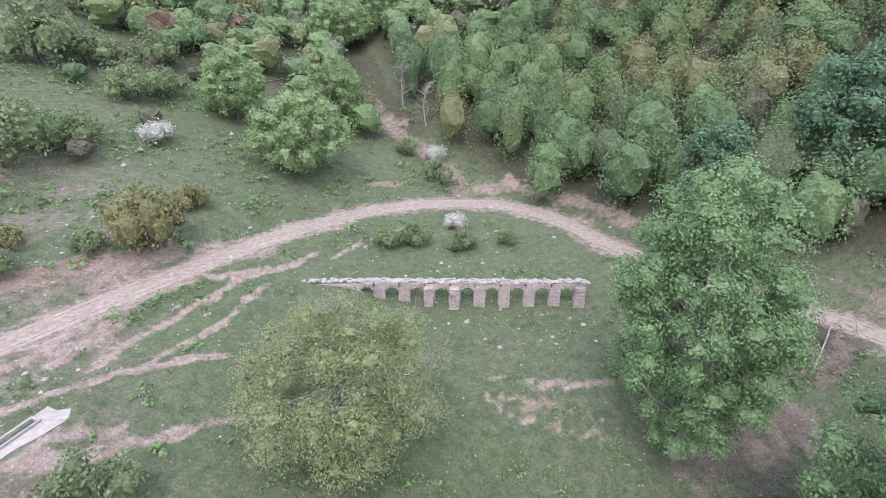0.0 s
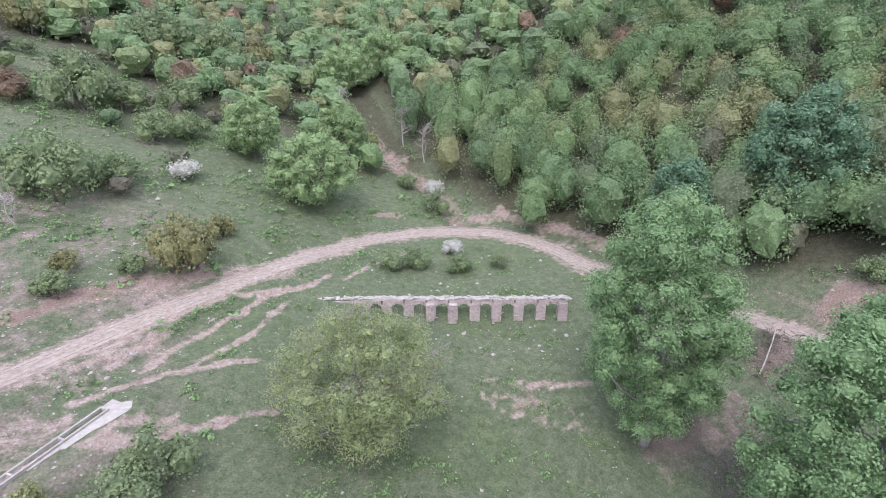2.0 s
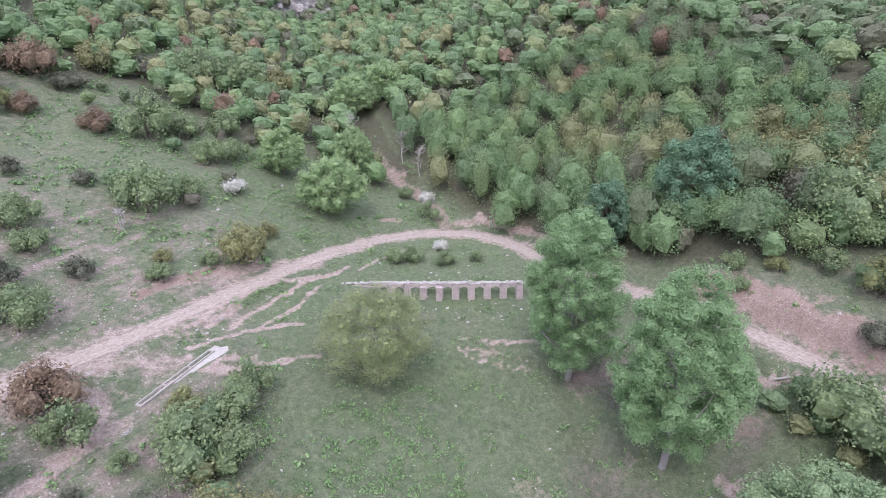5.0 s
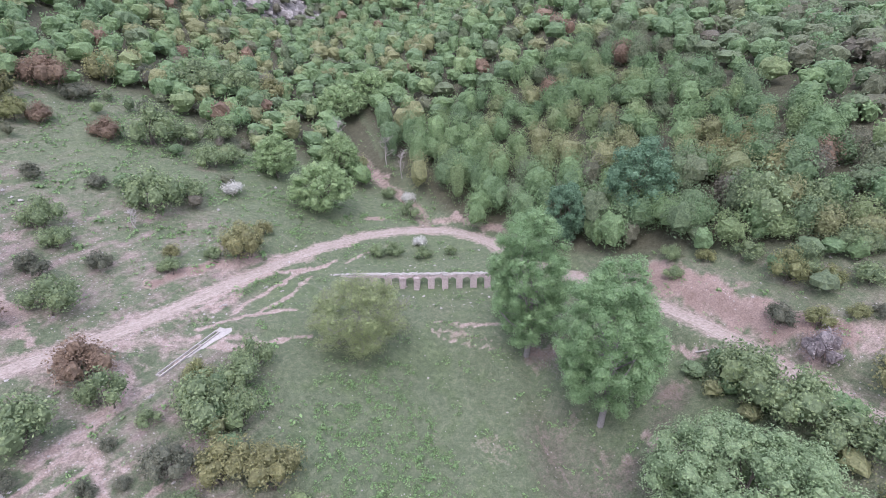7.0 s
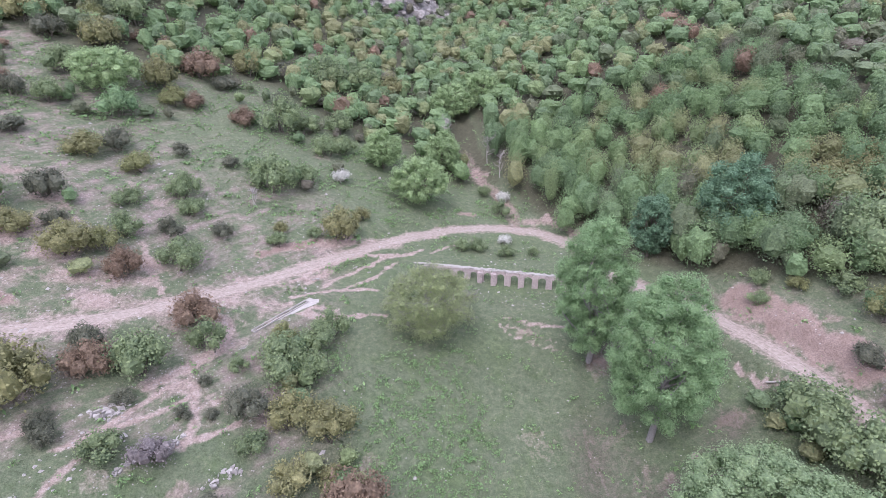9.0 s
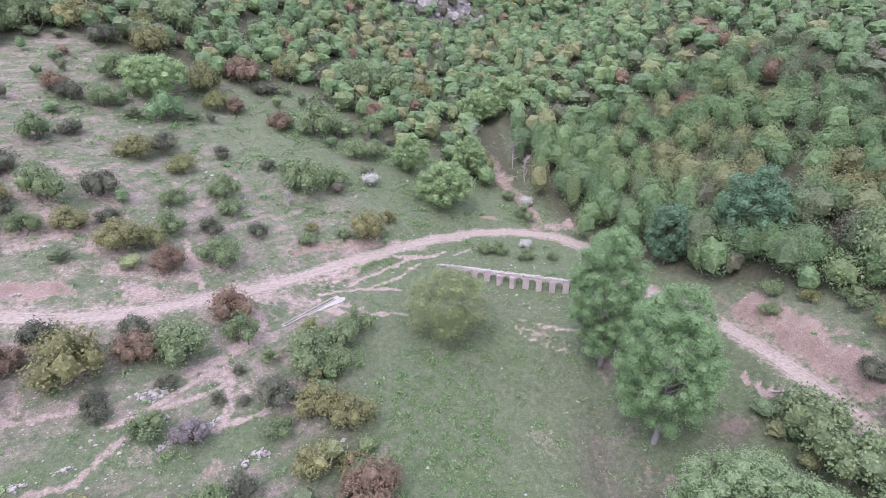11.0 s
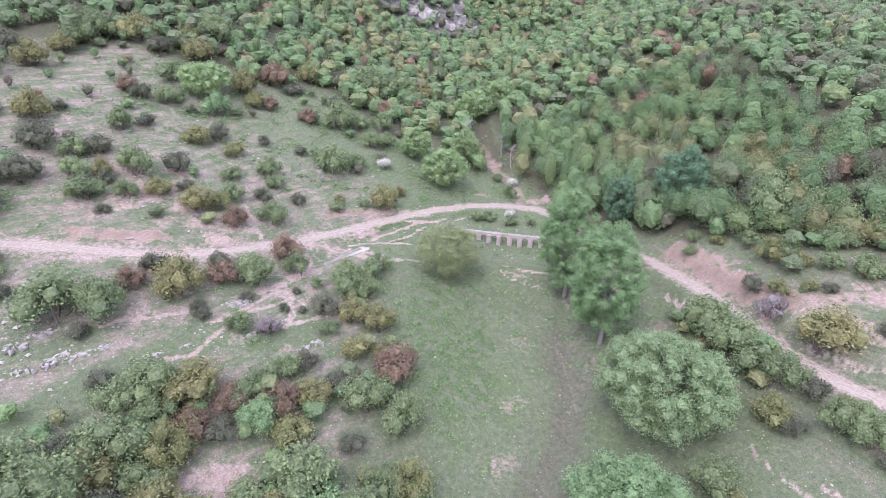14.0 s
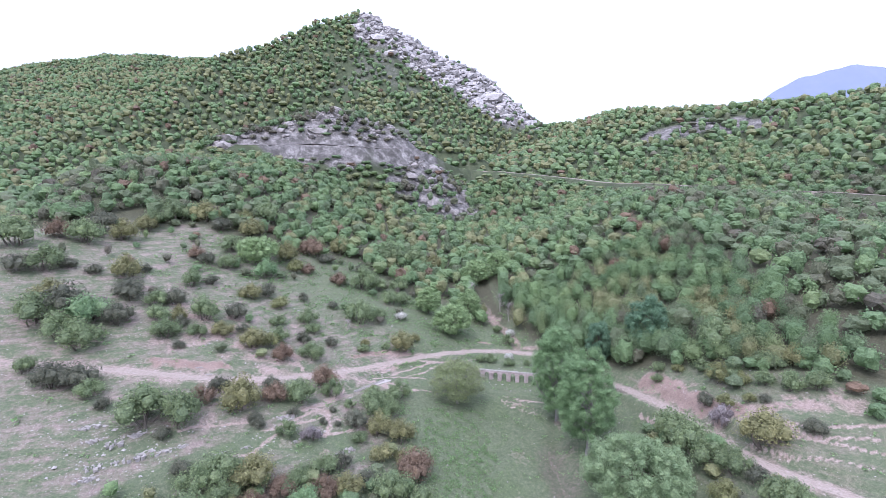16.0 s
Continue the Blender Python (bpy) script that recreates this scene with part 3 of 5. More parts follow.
def wooded(x, y):
    """How thickly the woods stand: 0 open, 1 closed."""
    # east slope, above the road and the gully
    edge = wood_edge(y)
    east = smooth(-2, 3, x - edge)
    # west slope: open pasture low down, scrub wood higher up
    line = np.interp(x, (-140, -120, -95, -78, -62, -41, -28, -12, -4, 2), (20, 38, 52, 46, 50, 58, 46, 44, 36, 34))
    west = smooth(-4, 6, y - line) * (x < edge)
    return np.clip(np.maximum(east, west), 0, 1)


def craggy(x, y):
    """Bare rock: the outcrop at the head of the gully and the peak's east face."""
    d, _ = to_line(x, y, ((-112, 180), (-75, 190), (-46, 204), (-24, 200), (-18, 180)))
    a = 0.95 * smooth(31, 18, d + 7 * waves(x, y, 24, 21))
    d, _ = to_line(x, y, ((-121, 608), (-65, 585), (15, 572), (62, 548)))
    b = smooth(64, 34, d + 14 * waves(x, y, 60, 22)) * (x > -122)
    d, _ = to_line(x, y, ((150, 288), (178, 290), (212, 276)))
    c = 0.7 * smooth(28, 8, d + 9 * waves(x, y, 30, 23))
    # thin scree among the bushes under the peak
    d, _ = to_line(x, y, ((-110, 470), (-85, 520), (-70, 480)))
    e, _ = to_line(x, y, ((-34, 330), (2, 352), (24, 338)))
    c = np.maximum(c, 0.45 * smooth(40, 12, np.minimum(d, e) + 12 * waves(x, y, 40, 25)))
    return np.maximum(np.maximum(a, b), c)


def build_ground():
    gx, gy = spaced(-60, 56, 0.6, -2600, 2600), spaced(-62, 34, 0.6, -1500, 2800)
    x, y = np.meshgrid(gx, gy)
    z = land(x, y)
    _, road = bench(x, y, z, ROAD_CURVE, ROAD_Z, 2.0, 2.2)
    _, far = bench(x, y, z, FAR_CURVE, FAR_Z, 2.6, 4.5)
    track, _ = to_line(x, y, GULLY_TRACK)
    dirt = np.maximum(0.66 * smooth(3.2 + 1.6 * smooth(-34, -46, x), 1.5, road + 0.6 * waves(x, y, 5, 31)), 0.68 * smooth(2.6, 0.7, track + 0.7 * waves(x, y, 5, 32)) * smooth(60, 40, y))
    cut, _ = to_line(x, y, FAR_CUT)
    dirt = np.maximum(dirt, 1.0 * smooth(5.0, 3.0, cut + 0.6 * waves(x, y, 14, 39)))
    red = 0.5 * smooth(3.0, 1.5, track)
    for width, bare, *pts in TRAILS_WEST + TRAILS_EAST:
        d, _ = to_line(x, y, tuple(pts))
        dirt = np.maximum(dirt, 1.2 * bare * smooth(max(width, 0.42) * 1.35, 0.1, d + 0.1 * waves(x, y, 3, 33)))
    bed, _ = to_line(x, y, STREAM[2:])
    mud_and_shade = 0.75 * smooth(5.0, 0.8, bed + 1.6 * waves(x, y, 7, 45) + 0.8 * waves(x, y, 2.6, 46)) * smooth(-20, -30, y)
    for px, py, r in MUD_AND_SHADE_SPOTS:
        mud_and_shade = np.maximum(mud_and_shade, 0.85 * smooth(r, 0.3 * r, np.hypot(x - px, y - py) + 0.5 * r * waves(x, y, 4, 47)))
    for px, py, r, bare, tone in PATCHES:
        k = smooth(r * 1.35, r * 0.1, np.hypot((x - px) * 0.8, (y - py) * 1.25) + 0.45 * r * waves(x, y, r * 1.7, 34) + 0.25 * r * waves(x, y, r * 0.6, 36))
        dirt, red = np.maximum(dirt, bare * k), np.maximum(red, tone * k)
    for width, bare, tone, *pts in BANKS:
        d, _ = to_line(x, y, tuple(pts))
        k = smooth(width * 1.5, width * 0.3, d + 0.4 * width * waves(x, y, 4.5, 37) + 0.2 * width * waves(x, y, 1.7, 38))
        dirt, red = np.maximum(dirt, bare * k), np.maximum(red, tone * k)
    wood = wooded(x, y)
    dry = smooth(-16, -36, x) * (0.98 - 0.56 * smooth(2, 28, y) * smooth(-75, -45, x) - 0.3 * smooth(2, 28, y)) + 0.3 * smooth(24, 32, x) * (1 - wood)
    # a strip of better turf on the lower pasture
    strip, _ = to_line(x, y, ((-32, -34), (-44.6, -38.3), (-50.6, -44), (-58.2, -51.4), (-64, -60)))
    dry = dry * (1 - smooth(4.4, 2.0, strip + 0.8 * waves(x, y, 8, 40)))
    lush = smooth(0.35, 0.9, waves(x, y, 18, 35)) * smooth(-30, -14, x) * smooth(30, 20, x)
    flat = dict(dirt=dirt, red=red, mud_and_shade=mud_and_shade, wood=wood * 0.9, dry=dry * (1 - wood), lush=lush, rock=craggy(x, y), far=wood * smooth(110, 190, np.hypot(x, y)))
    me = mesh_of("ground", np.stack([x, y, z], -1).reshape(-1, 3), grid_faces(len(gy), len(gx)), GROUND, True, {k: np.ravel(v) for k, v in flat.items()})
    tagged(new("ground", me), "grassy valley ground with bare soil and stony slopes", "ground", kind="structure")


def build_road(name, line, half, label, grassy=1.0):
    """A rutted strip of packed earth laid on its bench."""
    pts = curve([tuple(p) for p in line], 0.7)
    d = np.gradient(pts, axis=0)
    side = np.stack([d[:, 1], -d[:, 0]], 1) / np.hypot(d[:, 0], d[:, 1])[:, None]
    across = np.linspace(-1, 1, 13)
    width = half * (1 + 0.12 * waves(pts[:, 0], pts[:, 1], 17, 41))
    xy = pts[:, None] + side[:, None] * across[None, :, None] * width[:, None, None]
    rut = np.exp(-(((np.abs(across) - 0.5) / 0.16) ** 2))
    z = land(xy[..., 0], xy[..., 1]) + 0.04 - 0.05 * rut - 0.12 * smooth(0.75, 1.0, np.abs(across))
    n = len(pts)
    verge = np.broadcast_to(grassy * 0.7 * smooth(0.7, 1.0, np.abs(across)) + grassy * 0.28 * np.exp(-((across / 0.2) ** 2)), (n, 13))
    me = mesh_of(name, np.concatenate([xy, z[..., None]], -1).reshape(-1, 3), grid_faces(n, 13)[:, ::-1], ROAD, True,
                 {"verge": verge.ravel(), "rut": np.broadcast_to(rut, (n, 13)).ravel()})
    return tagged(new(name, me), label, "road", kind="structure")


build_ground()
build_road("road", ROAD_CURVE, 1.45, "pale rutted dirt road with grassy verges")
build_road("road_far", FAR_CURVE, 2.4, "pale dirt road cut across the wooded far slope", 0.0)


# ---- trees and shrubs ----
def blades(rng, at, face, size):
    """One bent four-cornered blade for each place, turned to face roughly that way."""
    n = len(at)
    face = face / np.linalg.norm(face, axis=1)[:, None]
    along = np.cross(face, rng.normal(size=(n, 3)))
    along /= np.linalg.norm(along, axis=1)[:, None]
    aside = np.cross(face, along)
    s = size * rng.uniform(0.6, 1.35, (n, 1))
    return np.stack([at - along * s * 0.5, at + aside * s * 0.34 - face * s * 0.10, at + along * s * 0.55, at - aside * s * 0.34 - face * s * 0.10], 1)


def leaves(rng, lobes, count, size):
    """Leaf sprays on the shells of the lobes (x, y, z, rx, ry, rz)."""
    lobes = np.asarray(lobes, float)
    area = lobes[:, 3] * lobes[:, 5]
    pick = rng.choice(len(lobes), count, p=area / area.sum())
    way = rng.normal(size=(count, 3))
    way[:, 2] += 0.25
    way /= np.linalg.norm(way, axis=1)[:, None]
    at = lobes[pick, :3] + way * lobes[pick, 3:] * rng.uniform(0.7, 1.2, (count, 1))
    return blades(rng, at, way + rng.normal(size=(count, 3)) * 0.6 + (0, 0, 0.5), size)


def ball(n):
    """A rounded block, each side split n by n into four-cornered faces."""
    v, f, at = [], [], {}
    for axis in range(3):
        for side in (-1, 1):
            for i in range(n):
                for j in range(n):
                    face = []
                    for a, b in ((i, j), (i + 1, j), (i + 1, j + 1), (i, j + 1)):
                        p = [0, 0, 0]
                        p[axis], p[(axis + 1) % 3], p[(axis + 2) % 3] = side * n, 2 * a - n, 2 * b - n
                        key = tuple(p)
                        if key not in at:
                            at[key] = len(v)
                            q = np.array(p, float)
                            v.append(q / np.linalg.norm(q))
                        face.append(at[key])
                    f.append(face[::side])
    return np.array(v), np.array(f)


BALL, FINE_BALL = ball(2), ball(3)


def hearts(rng, lobes, share, form):
    """The dense inside of the lobes, as uneven lumps under the leaves."""
    lobes, (v, f) = np.asarray(lobes, float), form
    p = lobes[:, None, :3] + v[None] * lobes[:, None, 3:] * share * rng.uniform(0.55, 1.25, (len(lobes), len(v), 1))
    return p.reshape(-1, 3), (np.arange(len(lobes))[:, None, None] * len(v) + f).reshape(-1, 4)


def dome(rng, middle, radii, count, size, form, solid=1.0):
    """A rounded crown with knobs: leaf sprays over a dense lumpy inside. Returns the blades, and the inside's points."""
    knobs = rng.normal(size=(10, 3)) + (0, 0, 0.5)
    knobs /= np.linalg.norm(knobs, axis=1)[:, None]
    way = rng.normal(size=(count, 3)) + (0, 0, 0.45)
    way /= np.linalg.norm(way, axis=1)[:, None]
    reach = lambda w: (0.76 + 0.30 * smooth(0.6, 1.0, (w @ knobs.T).max(1)))[:, None]
    at = middle + way * radii * reach(way) * rng.uniform(0.78, 1.16, (count, 1))
    v = blades(rng, at, way + rng.normal(size=(count, 3)) * 0.75 + (0, 0, 0.4), size)
    inner = middle + form[0] * radii * reach(form[0]) * rng.uniform(0.62, 0.92, (len(form[0]), 1)) * solid
    return v, inner


def leaf_mesh(name, v, material, tint=None, inside=None, inside_tint=None):
    v = np.asarray(v)
    verts, faces = v.reshape(-1, 3), np.arange(len(v) * 4).reshape(-1, 4)
    tint = None if tint is None else np.repeat(tint, 4)
    if inside is not None:
        faces = np.concatenate([faces, inside[1] + len(verts)])
        verts = np.concatenate([verts, inside[0]])
        tint = None if tint is None else np.concatenate([tint, inside_tint])
    return mesh_of(name, verts, faces, material, False, None if tint is None else {"tint": tint})


def tubes(name, runs, material, sides=6):
    """Tapered round limbs: runs of (x, y, z, radius)."""
    verts, faces = [], []
    for run in runs:
        run = np.asarray(run, float)
        d = np.gradient(run[:, :3], axis=0)
        d /= np.linalg.norm(d, axis=1)[:, None] + 1e-9
        u = np.cross(d, (0.31, 0.87, 0.05))
        u /= np.linalg.norm(u, axis=1)[:, None]
        w = np.cross(d, u)
        a = np.arange(sides) * 2 * np.pi / sides
        start = len(verts)
        ring = run[:, None, :3] + run[:, None, 3:] * (np.cos(a)[:, None] * u[:, None] + np.sin(a)[:, None] * w[:, None])
        verts.extend(ring.reshape(-1, 3))
        for i in range(len(run) - 1):
            for k in range(sides):
                p, q = start + i * sides + k, start + i * sides + (k + 1) % sides
                faces.append((p, q, q + sides, p + sides))
    return mesh_of(name, verts, faces, material)


def crown_lobes(rng, n, rx, rz, low, share=0.2, gap=0.55):
    """Lobes filling an egg-shaped crown that starts at height low."""
    out = []
    for _ in range(n * 30):
        w = rng.normal(size=3)
        w /= np.linalg.norm(w)
        k = rng.uniform(0.45, 0.88)
        x, y, z = w * k * (rx, rx, rz)
        taper = 1 - 0.18 * (z / rz)
        r = share * rx * rng.uniform(0.7, 1.35)
        if all((x - o[0]) ** 2 + (y - o[1]) ** 2 + (z + low + rz - o[2]) ** 2 > (gap * (r + o[3])) ** 2 for o in out):
            out.append((x * taper, y * taper, z + low + rz, r, r, r * rng.uniform(0.75, 1.05)))
        if len(out) >= n:
            break
    return out


def limb(rng, a, b, r0, r1, bend=0.12, steps=5):
    a, b = np.array(a, float), np.array(b, float)
    off = rng.normal(size=3) * np.linalg.norm(b - a) * bend
    return [(*(a + (b - a) * t + off * math.sin(t * math.pi)), r0 + (r1 - r0) * t) for t in np.linspace(0, 1, steps)]


def tree(name, rng, high, spread, low, lobes, count, size, leaf, bark, share=0.2, trunk=0.25, bare=0, heart=0.6):
    """A thing at the origin: trunk with limbs and a crown of leaf sprays."""
    root = new(name)
    rz = (high - low) / 2
    lob = crown_lobes(rng, lobes, spread, rz, low, share)
    lean = rng.normal(size=2) * 0.04 * high
    top = (lean[0], lean[1], low + rz * 1.35)
    runs = [limb(rng, (0, 0, -0.4), top, trunk, trunk * 0.25, 0.03, 8)]
    for o in rng.permutation(len(lob))[: min(len(lob), 26)]:
        c = lob[o]
        k = rng.uniform(0.25, 0.8)
        a = np.array((0, 0, -0.4)) * (1 - k) + np.array(top) * k
        runs.append(limb(rng, a, c[:3], trunk * 0.4 * (1 - 0.6 * k), 0.03))
    for _ in range(bare):
        c = lob[rng.randint(len(lob))]
        for _ in range(5):
            w = rng.normal(size=3)
            w[2] = abs(w[2])
            w /= np.linalg.norm(w)
            runs.append(limb(rng, c[:3], np.array(c[:3]) + w * c[3] * 1.5, 0.022, 0.008, 0.1, 4))
    t = new("trunk", tubes("trunk", runs, bark))
    t.parent = root
    c = new("crown", leaf_mesh("crown", leaves(rng, lob, count, size), leaf, None, hearts(rng, lob, heart, BALL) if heart else None))
    c.parent = root
    return root


def shrub(name, rng, high, spread, lobes, count, size, leaf, bark=None):
    """A many-stemmed bush at the origin: stems and a crown of leaf sprays down to the ground."""
    root = new(name)
    lob, parts, inner = [], [], []
    for i in range(lobes):
        a, k = 2.4 * i + rng.uniform(-0.5, 0.5), 0.0 if i == 0 else rng.uniform(0.35, 0.68)
        r = spread * rng.uniform(0.34, 0.52)
        z = high * (0.62 - 0.42 * k) * rng.uniform(0.85, 1.15)
        lob.append((math.cos(a) * k * spread, math.sin(a) * k * spread, z, r, r, min(1.15 * r, z)))
        v, p = dome(rng, np.array(lob[-1][:3]), np.array(lob[-1][3:]), count // lobes, size, FINE_BALL, 0.78)
        parts.append(v)
        inner.append(p)
    inside = np.concatenate(inner), (np.arange(lobes)[:, None, None] * len(FINE_BALL[0]) + FINE_BALL[1]).reshape(-1, 4)
    runs = [limb(rng, (rng.normal() * 0.1, rng.normal() * 0.1, -0.3), o[:3], 0.05, 0.015, 0.08, 4) for o in lob[:5]]
    t = new("trunk", tubes("trunk", runs, bark or BARK, 4))
    t.parent = root
    c = new("crown", leaf_mesh("crown", np.concatenate(parts), leaf, None, inside))
    c.parent = root
    return root


def plant(ob, x, y, turn=0.0, scale=1.0, tall=1.0, sink=0.05):
    ob.matrix_basis = Matrix.LocRotScale((x, y, height(x, y) - sink), Euler((0, 0, turn)), (scale, scale, scale * tall))
    return ob


def replant(ob, x, y, turn, scale, tall=1.0):
    """Another of the same kind, of its own size and turn."""
    c = copy_thing(ob, Matrix())
    return plant(c, x, y, turn, scale, tall)


rng = np.random.RandomState(5)
walnut = tagged(tree("walnut_tree", rng, 10.2, 6.7, 1.0, 150, 60000, 0.12, WALNUT_LEAF, GREY_TWIG, 0.14, 0.32, 130, 0.35), "round young-leaved olive-green walnut tree on the meadow", "tree")
plant(walnut, -10.7, -12.8)
poplar_1 = tagged(tree("poplar_tree", rng, 21.0, 6.2, 0.8, 230, 68000, 0.16, POPLAR_LEAF, GREY_TWIG, 0.13, 0.42, 40), "tall fresh-green poplar with grey limbs showing, by the stream", "tree", "poplars by the stream")
plant(poplar_1, 10.3, -16.5)
poplar_2 = tagged(tree("poplar_tree", rng, 21.8, 6.2, 1.2, 230, 66000, 0.17, POPLAR_LEAF, GREY_TWIG, 0.13, 0.42, 14), "tall dense fresh-green poplar by the stream", "tree", "poplars by the stream")
plant(poplar_2, 13.3, -29.6)
broad = tagged(tree("broadleaf_tree", rng, 12.5, 9.6, 0.5, 220, 46000, 0.22, SAGE_LEAF, BARK, 0.12, 0.35), "wide round pale-green tree by the stream", "tree")
plant(broad, 17.0, -46.0)


# ---- woods ----
def scatter(rng, box, step, keep):
    """Places in a box about a step apart, each kept by chance keep(x, y)."""
    x, y = np.meshgrid(np.arange(box[0], box[1], step), np.arange(box[2], box[3], step))
    x = x.ravel() + rng.uniform(-0.48, 0.48, x.size) * step
    y = y.ravel() + rng.uniform(-0.48, 0.48, y.size) * step
    k = rng.uniform(0, 1, x.size) < keep(x, y)
    return x[k], y[k]


def edge_trees(x, y):
    """Where the wood meets the road and the gully its trees are tall: 1 there, 0 up the slope."""
    return smooth(24, 6, x - wood_edge(y)) * smooth(-26, -8, y) * smooth(70, 40, y) * (x > 2)


def woods(name, rng, x, y, radius, tall, count, size, label, fresh, form, category="woodland", solid=1.0):
    """Many crowns in one mesh, each a dome with a tint of its own."""
    z, edge = land(x, y), edge_trees(x, y)
    far, _ = to_line(x, y, tuple(map(tuple, FAR_CURVE[::2])))
    # the bushes beside the far road are kept low so that the camera sees it
    low = 0.45 + 0.55 * smooth(8, 26, far)
    parts, tints, inner, inner_tints = [], [], [], []
    for px, py, pz, f, e, q in zip(x, y, z, fresh(x, y), edge, low):
        r, h = radius * rng.uniform(0.68, 1.35) * (1 + 0.25 * e), tall * rng.uniform(0.75, 1.3) * (1 + 0.6 * e) * q
        v, p = dome(rng, np.array((px, py, pz + 0.56 * h)), np.array((r, r * rng.uniform(0.85, 1.15), 0.5 * h)), count, size, form, solid)
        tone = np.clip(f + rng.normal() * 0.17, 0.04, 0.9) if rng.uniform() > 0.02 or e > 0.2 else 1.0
        parts.append(v)
        inner.append(p)
        tints.append(np.full(count, tone))
        inner_tints.append(np.full(len(p), tone))
    inside = np.concatenate(inner), (np.arange(len(x))[:, None, None] * len(form[0]) + form[1]).reshape(-1, 4)
    me = leaf_mesh(name, np.concatenate(parts), WOODS, np.concatenate(tints), inside, np.concatenate(inner_tints))
    return tagged(new(name, me), label, category, kind="stuff")


def clear_of_road(x, y, gap):
    d, _ = to_line(x, y, ROAD_LINE)
    e, _ = to_line(x, y, FAR_CUT)
    g, _ = to_line(x, y, GULLY_TRACK[:7])
    f, _ = to_line(x, y, tuple(map(tuple, FAR_CURVE[::2])))
    return (d > gap) & (e > gap + 0.8) & (f > gap + 4.0) & (g > gap)


def crown_tint_with_haze(x, y):
    """Fresh green along the gully, duller and browner high on the east slope and on the rocky ground; lighter far off,
    with haze painted into the tint.
    """
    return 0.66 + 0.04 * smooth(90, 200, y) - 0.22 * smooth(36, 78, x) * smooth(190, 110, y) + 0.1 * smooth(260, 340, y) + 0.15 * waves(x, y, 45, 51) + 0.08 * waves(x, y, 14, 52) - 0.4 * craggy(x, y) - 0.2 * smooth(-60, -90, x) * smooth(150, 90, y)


rng = np.random.RandomState(9)
px, py = scatter(rng, (2, 62, -32, 46), 3.6, lambda x, y: wooded(x, y) * clear_of_road(x, y, 2.6))
woods("woodland_near", rng, px, py, 2.1, 4.6, 800, 0.28, "dense mixed green scrub woodland on the slope", crown_tint_with_haze, FINE_BALL, solid=0.9)
px, py = scatter(rng, (-150, 190, -34, 235), 4.4, lambda x, y: wooded(x, y) * clear_of_road(x, y, 3.0) * (1 - 0.42 * craggy(x, y)) * ~((x > 2) & (x < 62) & (y < 46) & (y > -32)))
woods("woodland_middle", rng, px, py, 2.5, 4.4, 60, 0.58, "mixed scrub woodland up the valley", crown_tint_with_haze, FINE_BALL)
px, py = scatter(rng, (-700, 480, 20, 840), 6.8, lambda x, y: wooded(x, y) * clear_of_road(x, y, 3.0) * (1 - 0.85 * craggy(x, y)) * ~((x > -150) & (x < 190) & (y < 235)) * (np.abs(x + 14) < 0.86 * (y + 128) + 30))
woods("woodland_far", rng, px, py, 3.6, 6.2, 1, 0.9, "distant woodland on the mountain slopes", crown_tint_with_haze, BALL)

# ---- shrubs of the pasture and the stream banks: x, y, radius ----
GREEN_WEST = (
    (-124.2, 11.3, 5.8), (-112.2, 20.7, 4.6), (-109.5, 2.6, 4.2), (-105.4, 44.6, 3.7), (-104.9, 53.3, 4.4), (-101.2, 49.4, 4.3), (-101, -14.3, 4.8), (-93.4, -17.6, 3.8),
    (-91.2, -29.8, 2.3), (-87.3, -19.9, 4.4), (-81, -1.8, 2.6), (-78.9, 39.2, 3.8), (-78.5, 10.9, 2.8), (-78.1, -7.4, 2.8), (-77.2, -33.6, 2.7), (-75.9, 64.6, 4.8),
    (-75.7, 27.4, 3), (-73.9, -12.7, 3.2), (-69.4, -3.3, 3.5), (-68.1, -10.2, 2.3), (-64.5, -38.8, 4.8), (-58.8, -37.8, 3.7), (-57.9, -65, 4), (-56.4, -62.7, 4.7),
)
GREEN_UPPER = (
    (-54.3, 4, 2.4), (-51.8, -3, 2.1), (-51.7, -66, 4.5), (-51.3, -63.3, 4.6), (-50.6, -50.5, 2.7), (-49.3, -56, 4.1), (-48.3, 9.7, 2.8), (-48.1, -48, 3.6),
    (-48, -65.5, 3.1), (-46.5, -51.1, 2.5), (-46.2, 5.7, 2.2), (-44.9, -59, 2.7), (-43.6, -6.8, 3.1), (-42.7, -66.4, 3.8), (-41.3, -26.2, 3.3), (-41.2, -35.9, 2),
    (-38.2, 38.4, 4.1), (-36.5, -45.6, 2.4), (-36.3, 17.3, 4.1), (-35.9, -21.7, 2.1), (-34.1, 40.8, 3), (-33.7, -59.4, 3.1), (-33.3, 3, 1.7), (-33.3, 68.2, 5.3),
)
